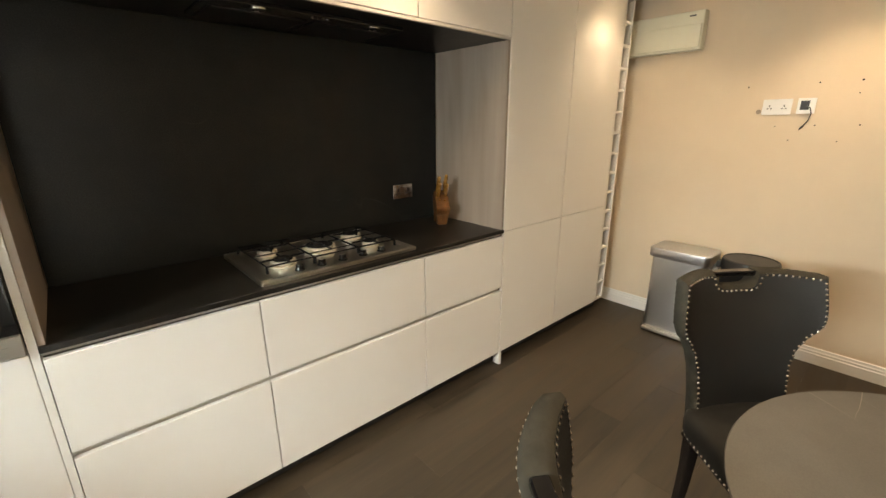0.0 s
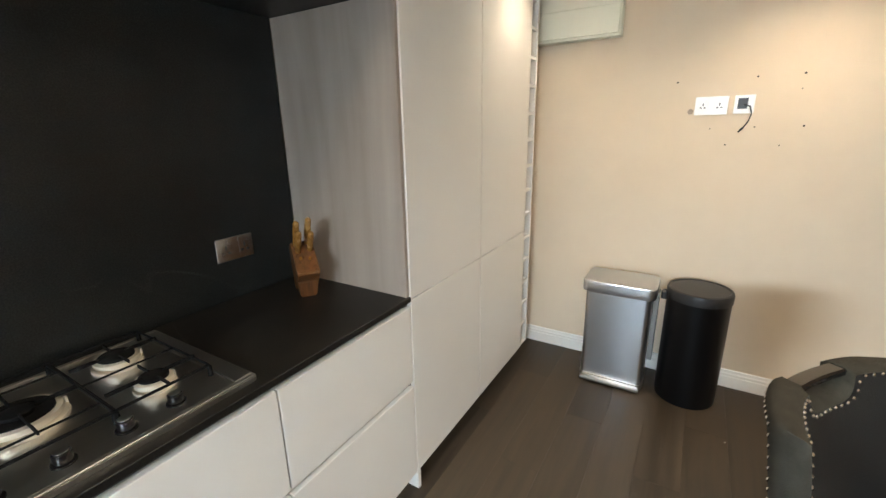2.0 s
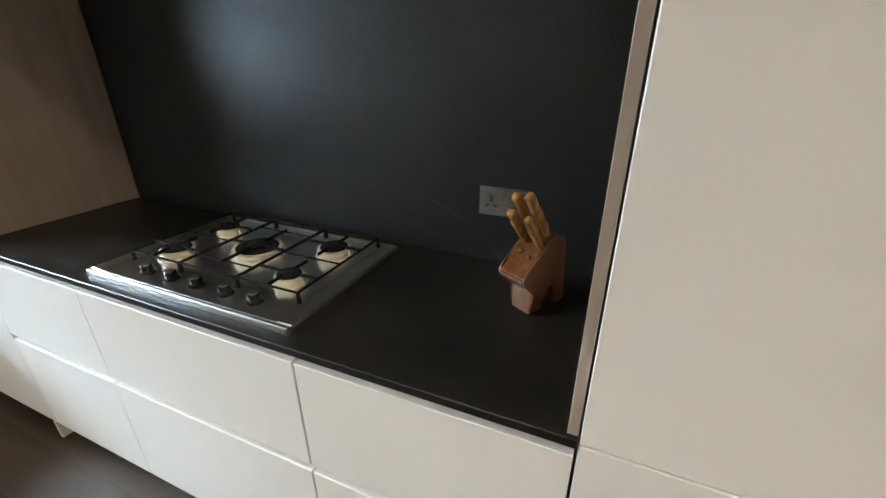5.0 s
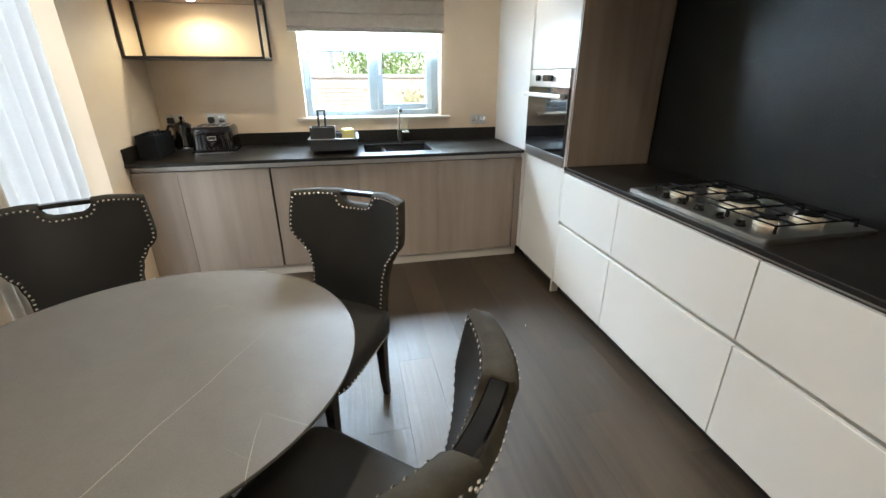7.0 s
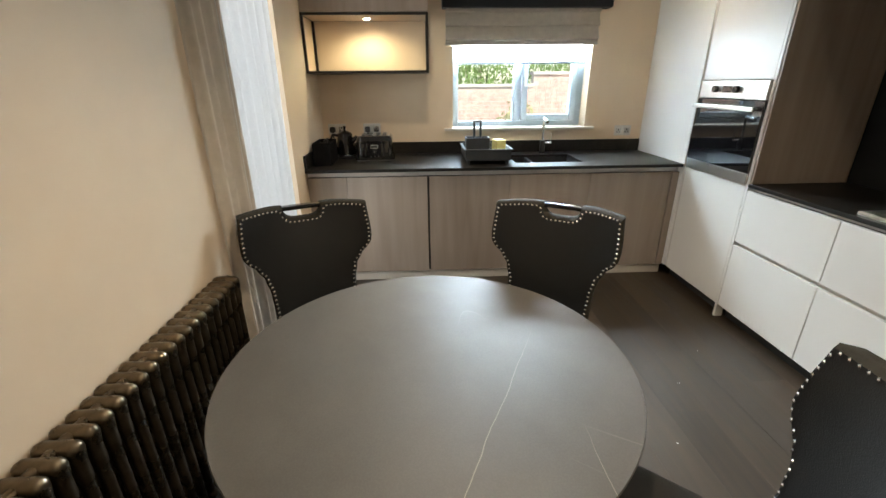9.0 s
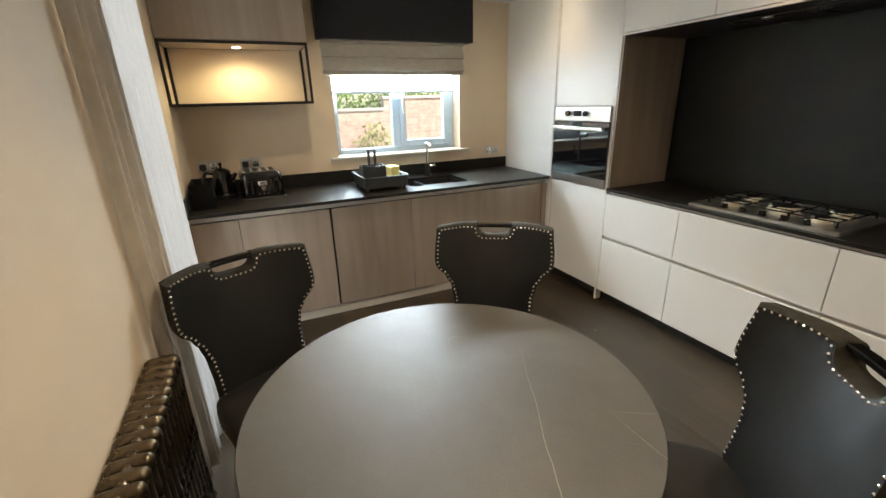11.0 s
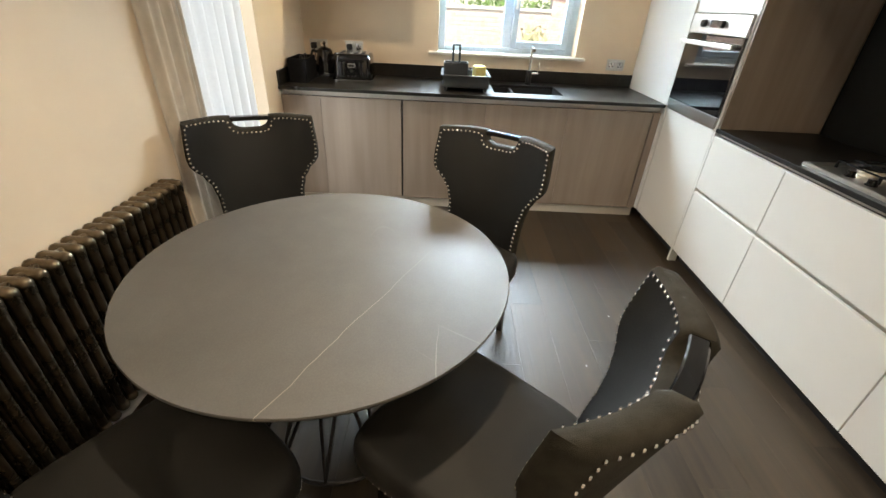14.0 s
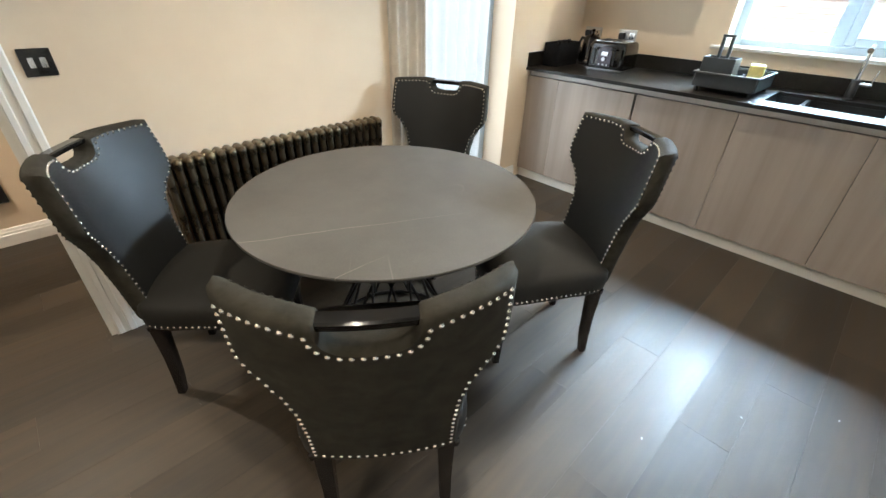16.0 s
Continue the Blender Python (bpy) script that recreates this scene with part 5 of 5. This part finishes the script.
def radiator():
    n, p = 25, 0.0455
    x_right, y0, z0, z1 = 2.18, WY + 0.056, 0.13, 0.768
    r = thing("column_radiator", "antique bronze column radiator under the cream wall", "radiator")
    bm = B()
    cr = 0.0135
    depth = 0.031
    for yy in (-depth, 0, depth):
        cyl(bm, (0, yy, 0.03), (0, yy, z1 - z0 - 0.03), cr, seg=10)
        lathe(bm, [(cr, z1 - z0 - 0.12), (cr * 1.22, z1 - z0 - 0.105), (cr * 1.22, z1 - z0 - 0.06), (cr * 1.5, z1 - z0 - 0.03)], 0, yy, 10)
    for z in (0.02, z1 - z0 - 0.022):
        cyl(bm, (0, -depth, z), (0, depth, z), 0.021, seg=12)
        for yy in (-depth, depth):
            bmesh.ops.create_icosphere(bm, subdivisions=2, radius=0.021, matrix=Matrix.Translation((0, yy, z)))
    me = mesh_of("section", bm, M_PEWTER, 40)
    for i in range(n):
        s = new("section", me)
        s.parent = r
        s.location = (x_right + p * (i + 0.5), y0, z0)
    bm = B()
    for z in (z0 + 0.02, z1 - 0.022):
        cyl(bm, (x_right, y0, z), (x_right + n * p, y0, z), 0.017, seg=12)
    part("header_pipe", bm, M_PEWTER, r, smooth=40)
    for f in (1, n - 1):
        bm = B()
        box(bm, x_right + f * p - 0.012, y0 - 0.04, 0, x_right + f * p + 0.012, y0 + 0.04, z0 + 0.006, 0.004)
        part("foot", bm, M_PEWTER, r)


radiator()

# ---- dining table and chairs ----
TC = (2.725, -1.925)
TZ, TR = 0.722, 0.575


def dining_table():
    t = thing("dining_table", "round grey-brown ceramic dining table on a black wire base", "table", at=pose(TC[0], TC[1], 0))
    bm = B()
    lathe(bm, [(TR - 0.012, TZ - 0.016), (TR - 0.003, TZ - 0.012), (TR, TZ - 0.004), (TR - 0.002, TZ)], seg=96)
    part("tabletop", bm, M_TABLE, t, smooth=30)
    bm = B()
    lathe(bm, [(TR - 0.05, TZ - 0.028), (TR - 0.03, TZ - 0.0165)], seg=64)
    part("top_support", bm, M_BLACKMET, t, smooth=30)
    nrod = 10
    for i in range(nrod):
        for s in (1, -1):
            a0, a1 = i * 2 * math.pi / nrod, (i + s * 1.0) * 2 * math.pi / nrod
            bm = B()
            tube(bm, [(0.30 * math.cos(a0), 0.30 * math.sin(a0), TZ - 0.03), (0.13 * math.cos((a0 + a1) / 2), 0.13 * math.sin((a0 + a1) / 2), 0.36), (0.29 * math.cos(a1), 0.29 * math.sin(a1), 0.016)], 0.0065, 6)
            part("rod", bm, M_BLACKMET, t)
    for rr, z in ((0.30, TZ - 0.036), (0.29, 0.012)):
        bm = B()
        pts = [(rr * math.cos(a), rr * math.sin(a), z) for a in np.linspace(0, 2 * math.pi, 33)]
        tube(bm, pts, 0.008, 6)
        part("ring", bm, M_BLACKMET, t)


dining_table()

# chair: x to its right, y the way it faces, z up; origin on the floor below the seat's middle
HALF = [(0.40, 0.188), (0.52, 0.187), (0.61, 0.191), (0.68, 0.206), (0.73, 0.234), (0.772, 0.266), (0.795, 0.279), (0.83, 0.280), (0.985, 0.271)]
BZ0, BZ1 = 0.40, 0.967


def half_width(z):
    for (z0, w0), (z1, w1) in zip(HALF, HALF[1:]):
        if z <= z1:
            u = (z - z0) / (z1 - z0)
            u = u * u * (3 - 2 * u)
            return w0 + (w1 - w0) * u
    return HALF[-1][1]


def back_y(x, z):
    """The middle of the backrest's thickness: it leans back and its wings curl forward."""
    v = (z - BZ0) / (BZ1 - BZ0)
    return -0.205 - 0.137 * v - 0.015 * v * v + (0.122 * (0.35 + 0.65 * v)) * (abs(x) / 0.276) ** 2.0


def top_z(x):
    a = abs(x)
    if a >= 0.083:
        return BZ1 - 0.006 * max(0.0, (0.14 - a) / 0.057) if a < 0.14 else BZ1
    return BZ1 - 0.006 - 0.056 * math.sqrt(max(0.0, 1 - (a / 0.0835) ** 4))


def dining_chair():
    c = thing("dining_chair", "black faux-leather dining chair with nailhead trim and pierced back", "chair", "chairs round the table")
    us = sorted(set([round(u, 4) for u in np.linspace(-1, 1, 25)] + [s * a / 0.272 for s in (-1, 1) for a in (0.0835, 0.081, 0.076, 0.066, 0.048, 0.025)]))
    nz = 22

    def layer(bm, off, inset):
        rows = []
        for k in range(nz + 1):
            row = []
            for u in us:
                v = k / nz
                z = BZ0 + v * (BZ1 - BZ0)
                x = u * (half_width(z) - inset)
                z = BZ0 + v * (top_z(x) - inset - BZ0)
                x = u * (half_width(z) - inset)
                row.append(bm.verts.new((x, back_y(x, z) + off, z)))
            rows.append(row)
        return rows

    def skin(bm, rows):
        for a, b in zip(rows, rows[1:]):
            for i in range(len(a) - 1):
                bm.faces.new((a[i], a[i + 1], b[i + 1], b[i]))

    def rim(rows):
        return [r[0] for r in rows[:-1]] + rows[-1][:-1] + [r[-1] for r in reversed(rows[1:])] + [rows[0][-1]]

    th = 0.034
    bm = B()
    rows = layer(bm, th, 0.010)
    skin(bm, rows)
    part("backrest_front", bm, M_LEATHER, c, "smooth black faux-leather inner back", smooth=70)
    bm = B()
    f0, f1, f2, f3 = layer(bm, th, 0.0102), layer(bm, th * 0.55, 0.0), layer(bm, -th * 0.55, 0.0), layer(bm, -th, 0.012)
    skin(bm, f3)
    for a, b in ((f0, f1), (f1, f2), (f2, f3)):
        ra, rb = rim(a), rim(b)
        for i in range(len(ra) - 1):
            bm.faces.new((ra[i], ra[i + 1], rb[i + 1], rb[i]))
    for lay, full in ((f0, False), (f1, False), (f2, False)):
        keep = set(rim(lay))
        for r in lay:
            for v in r:
                if v not in keep:
                    bm.verts.remove(v)
    part("backrest_shell", bm, M_FABRIC, c, "grey-brown fabric outer back", smooth=60)
    bm = B()
    pts = [(x, 0.6 * back_y(0.094, BZ1 - 0.016) + 0.4 * back_y(x, BZ1 - 0.016), BZ1 - 0.018) for x in np.linspace(-0.096, 0.096, 13)]
    loops = [[bm.verts.new((px, py + dy, pz + dz)) for dy, dz in ((-0.014, -0.009), (0.014, -0.009), (0.018, -0.005), (0.018, 0.006), (0.014, 0.010), (-0.014, 0.010), (-0.018, 0.006), (-0.018, -0.005))] for px, py, pz in pts]
    for a, b in zip(loops, loops[1:]):
        for i in range(8):
            bm.faces.new((a[i], a[(i + 1) % 8], b[(i + 1) % 8], b[i]))
    bm.faces.new(loops[0])
    bm.faces.new(list(reversed(loops[-1])))
    part("grab_handle", bm, M_BLACKGLOSS, c, "black lacquered grab handle in the back", smooth=30)

    # seat
    bm = B()

    def seat_outline(s):
        out = []
        for a in np.linspace(0, 2 * math.pi, 48, endpoint=False):
            cx, cy = math.cos(a), math.sin(a)
            e = 0.32
            x = math.copysign(abs(cx) ** e, cx)
            y = math.copysign(abs(cy) ** e, cy)
            w = 0.242 + 0.018 * y
            out.append((x * w * s, 0.035 + y * 0.258 * s))
        return out

    rings = []
    for z, s in ((0.375, 0.965), (0.385, 0.985), (0.43, 1.0), (0.455, 0.99), (0.472, 0.955), (0.482, 0.88), (0.488, 0.7), (0.491, 0.4)):
        rings.append([bm.verts.new((x, y, z)) for x, y in seat_outline(s)])
    for a, b in zip(rings, rings[1:]):
        n = len(a)
        for i in range(n):
            bm.faces.new((a[i], a[(i + 1) % n], b[(i + 1) % n], b[i]))
    bm.faces.new(rings[-1])
    bm.faces.new(list(reversed(rings[0])))
    part("seat", bm, M_SEAT, c, "padded black faux-leather seat", smooth=60)
    bm = B()
    box(bm, -0.20, -0.20, 0.345, 0.20, 0.24, 0.3745, 0.006)
    part("seat_frame", bm, M_LEG, c)

    # legs, tapered; the rear ones sweep back
    for sx in (-1, 1):
        for sy in (-1, 1):
            bm = B()
            pts = [(0.162 * sx, 0.200 * sy + 0.02, 0.374, 0.023), (0.164 * sx, 0.200 * sy + 0.02, 0.20, 0.018), (0.168 * sx, (0.200 + (0.012 if sy < 0 else 0.003)) * sy + 0.02, 0.0, 0.0135)]
            if sy < 0:
                pts.insert(2, (0.166 * sx, -0.200 - 0.003 + 0.02, 0.10, 0.0165))
            rr = []
            for x, y, z, q in pts:
                rr.append([bm.verts.new((x + a * q, y + b * q, z)) for a, b in ((1, 1), (-1, 1), (-1, -1), (1, -1))])
            for a, b in zip(rr, rr[1:]):
                for i in range(4):
                    bm.faces.new((a[i], a[(i + 1) % 4], b[(i + 1) % 4], b[i]))
            bm.faces.new(rr[0])
            bm.faces.new(rr[-1])
            part("leg", bm, M_LEG, c, "tapered black lacquered leg")

    # nailheads
    def studs(name, pts, nrm):
        bm = B()
        last = None
        for p, n in zip(pts, nrm):
            if last is not None and (p - last).length < 0.0192:
                continue
            last = p
            m = Matrix.Translation(p) @ n.to_track_quat("Z", "Y").to_matrix().to_4x4()
            r = 0.0058
            base = [bm.verts.new(m @ Vector((r * math.cos(k * math.pi / 3), r * math.sin(k * math.pi / 3), 0))) for k in range(6)]
            mid = [bm.verts.new(m @ Vector((r * 0.7 * math.cos(k * math.pi / 3), r * 0.7 * math.sin(k * math.pi / 3), 0.003))) for k in range(6)]
            tip = bm.verts.new(m @ Vector((0, 0, 0.0038)))
            for k in range(6):
                j = (k + 1) % 6
                bm.faces.new((base[k], base[j], mid[j], mid[k]))
                bm.faces.new((mid[k], mid[j], tip))
        ob = part(name, bm, M_STUD, c, "row of small domed nickel nailheads", smooth=60)
        tagged(ob, kind="stuff")

    def outline(inset, off, sgn, z0=0.47):
        pts, nrm = [], []
        side = [(half_width(z) - inset, z) for z in np.linspace(z0, BZ1 - inset, 150)]
        left = [(-x, z) for x, z in side]
        xs = np.linspace(-(half_width(BZ1) - inset), half_width(BZ1) - inset, 500)
        top = []
        for x in xs:
            zt = min(top_z(min(max(x + d, -0.27), 0.27)) for d in (-inset * 0.8, -inset * 0.4, 0, inset * 0.4, inset * 0.8)) - inset
            top.append((x, zt))
        path = left + top + list(reversed(side))
        if sgn < 0:
            path = path + [left[0]]
        dense = []
        for (x0, z0), (x1, z1) in zip(path, path[1:]):
            n = max(1, int(math.hypot(x1 - x0, z1 - z0) / 0.003))
            for k in range(n):
                dense.append((x0 + (x1 - x0) * k / n, z0 + (z1 - z0) * k / n))
        for x, z in dense:
            pts.append(Vector((x, back_y(x, z) + off, z)))
            nrm.append(Vector((0, sgn, 0)))
        return pts, nrm

    studs("front_nailhead_trim", *outline(0.014, th + 0.0002, 1))
    studs("rear_nailhead_trim", *outline(0.019, -th - 0.0002, -1, 0.415))
    ring = seat_outline(1.002)
    pts, nrm = [], []
    for (x0, y0), (x1, y1) in zip(ring, ring[1:] + ring[:1]):
        n = max(1, int(math.hypot(x1 - x0, y1 - y0) / 0.003))
        for k in range(n):
            x, y = x0 + (x1 - x0) * k / n, y0 + (y1 - y0) * k / n
            if y > -0.17:
                pts.append(Vector((x * 0.99, 0.03 + (y - 0.03) * 0.99, 0.392)))
                nrm.append(Vector((x, (y - 0.03), 0)).normalized())
    studs("seat_nailhead_trim", pts, nrm)
    return c


def chair_pose(mx, my, facing):
    """From the middle of the back's top edge and the heading it faces."""
    a = radians(facing)
    f = Vector((math.cos(a), math.sin(a)))
    o = Vector((mx, my)) + f * 0.24
    return pose(o.x, o.y, 0, 0, 0, facing - 90)


CHAIRS = [(1.943, -2.452, 24.2), (2.033, -1.358, -32.8), (3.276, -1.230, -126.6), (3.505, -2.378, 142.5)]
chair = dining_chair()
chair.matrix_basis = chair_pose(*CHAIRS[0])
for cp in CHAIRS[1:]:
    copy_thing(chair, chair_pose(*cp))

# ---- garden outside ----
bm = B()
box(bm, -60, -60, -0.35, 60, 60, -0.15)
solid("ground", bm, M_PAVE, "pale paved garden ground", "ground", kind="structure")


def garden_wall():
    g = thing("garden_wall", "sunlit red brick garden wall beyond the window", "wall")
    bm = B()
    box(bm, -5.30, -9, -0.15, -5.12, 0.30, 1.40)
    box(bm, -5.30, 0.30, -0.15, -5.12, 9, 1.62)
    part("core", bm, M_MORTAR, g)
    bm = B()
    row = 0
    z = -0.14
    while z < 1.60:
        y = (0.30 if z > 1.33 else -4.5) + (0.1125 if row % 2 else 0)
        while y < 4.5:
            box(bm, -5.12, y, z, -5.108 + random.uniform(-0.002, 0.003), y + 0.215, z + 0.065)
            y += 0.225
        z += 0.075
        row += 1
    tagged(part("bricks", bm, M_BRICK, g), kind="stuff")
    bm = B()
    box(bm, -5.36, 0.27, 1.62, -5.06, 9, 1.68, 0.01)
    part("coping", bm, M_PAVE, g)
    bm = B()
    box(bm, -5.36, -9, 1.40, -5.06, 0.299, 1.46, 0.01)
    part("coping", bm, M_PAVE, g)


garden_wall()


def shrub(name, x, y, z0, w, h, n, label, seed, leaf=M_LEAF):
    rnd = random.Random(seed)
    s = thing(name, label, "shrub", at=pose(x, y, z0))
    bm = B()
    for i in range(5):
        a = rnd.uniform(0, 6.28)
        cyl(bm, (0, 0, 0), (w * 0.4 * math.cos(a), w * 0.4 * math.sin(a), h * rnd.uniform(0.5, 0.8)), 0.03, 0.008, 6)
    part("stems", bm, M_BARK, s)
    bm = B()
    for i in range(n):
        a, r = rnd.uniform(0, 6.28), w * math.sqrt(rnd.random()) * rnd.uniform(0.6, 1.05)
        z = h * (0.12 + 0.88 * rnd.random()) * (1 - 0.45 * (r / w) ** 2)
        q = rnd.uniform(0.035, 0.075)
        m = Matrix.LocRotScale((r * math.cos(a), r * math.sin(a), z), Euler((rnd.uniform(0, 6), rnd.uniform(0, 6), rnd.uniform(0, 6))), None)
        vs = [bm.verts.new(m @ Vector(v)) for v in ((-q, 0, 0), (0, -q * 0.45, 0.1 * q), (q, 0, 0), (0, q * 0.45, 0.1 * q))]
        bm.faces.new(vs)
    tagged(part("leaves", bm, leaf, s), kind="stuff")


shrub("garden_shrub", -4.5, -0.1, -0.15, 0.5, 1.4, 700, "olive shrub before the brick wall, leaf colour lightened for sunlight", 4, M_LEAFSUNLIT)
shrub("garden_hedge", -8.6, -0.35, -0.15, 1.3, 3.6, 5200, "broad green hedge behind the garden wall", 6)
shrub("garden_hedge", -8.8, 1.9, -0.15, 1.5, 3.9, 5600, "tall green hedge behind the garden wall", 7)
shrub("garden_shrub", 1.3, -6.2, -0.15, 1.2, 1.5, 1500, "leafy green hedge outside the patio door", 8)


def neighbour_house():
    """A pale rendered house beyond the garden wall."""
    h = thing("neighbour_house", "pale rendered house with a grey roof beyond the garden", "house")
    bm = B()
    box(bm, -15.0, -9.5, -0.15, -9.6, -1.75, 2.5)
    part("wall", bm, M_RENDER, h)
    bm = B()
    lo = [bm.verts.new((x, y, 2.5)) for x, y in ((-15.2, -9.7), (-9.4, -9.7), (-9.4, -1.55), (-15.2, -1.55))]
    hi = [bm.verts.new((-12.3, y, 4.2)) for y in (-9.7, -1.55)]
    for f in ((lo[0], lo[1], hi[0]), (lo[1], lo[2], hi[1], hi[0]), (lo[2], lo[3], hi[1]), (lo[3], lo[0], hi[0], hi[1]), tuple(reversed(lo))):
        bm.faces.new(f)
    part("roof", bm, M_PAVE, h, "grey pitched roof")


neighbour_house()

rnd = random.Random(11)
for cx, cy in ((2.02, -0.62), (1.75, -0.35), (3.95, -1.9), (2.4, -0.85), (4.35, -1.15), (1.3, -1.6)):
    bm = B()
    a = rnd.uniform(0, 3)
    c0, s0, q = math.cos(a), math.sin(a), rnd.uniform(0.003, 0.006)
    prism(bm, [(cx + q * c0, cy + q * s0), (cx - q * 0.4 * s0, cy + q * 0.4 * c0), (cx - q * c0, cy - q * s0), (cx + q * 0.5 * s0, cy - q * 0.5 * c0)], 0.0002, 0.0016)
    solid("crumb", bm, M_WHITEPL, "tiny pale crumb lying on the dark floor", "crumb", group="crumbs on the floor")

# ---- floor boards ----
PW, PL, PJ = 0.185, 1.22, 0.0006
bm = B()
box(bm, 0, 0, -0.004, PL - PJ, PW - PJ, 0.0)
for f in list(bm.faces):
    if f.normal.z < -0.5:
        bm.faces.remove(f)
plank_me = mesh_of("plank", bm, M_FLOOR)
n_board, row = 0, 0
y = HALL_Y - 0.02
while y < BACK_Y:
    x = -0.3 - (row * 0.47) % PL
    while x < LOBBY_X - 0.05:
        if x + PL > 0.05 and not (y + PW < WY - 0.3 and x + PL < 2.6):
            p = new("plank", plank_me)
            p.parent = floor
            a, b = max(x, -0.02), min(x + PL, LOBBY_X + 0.02)
            p.location = (a, y, 0)
            p.scale = ((b - a) / PL, 1, 1)
            n_board += 1
        x += PL
    y += PW
    row += 1
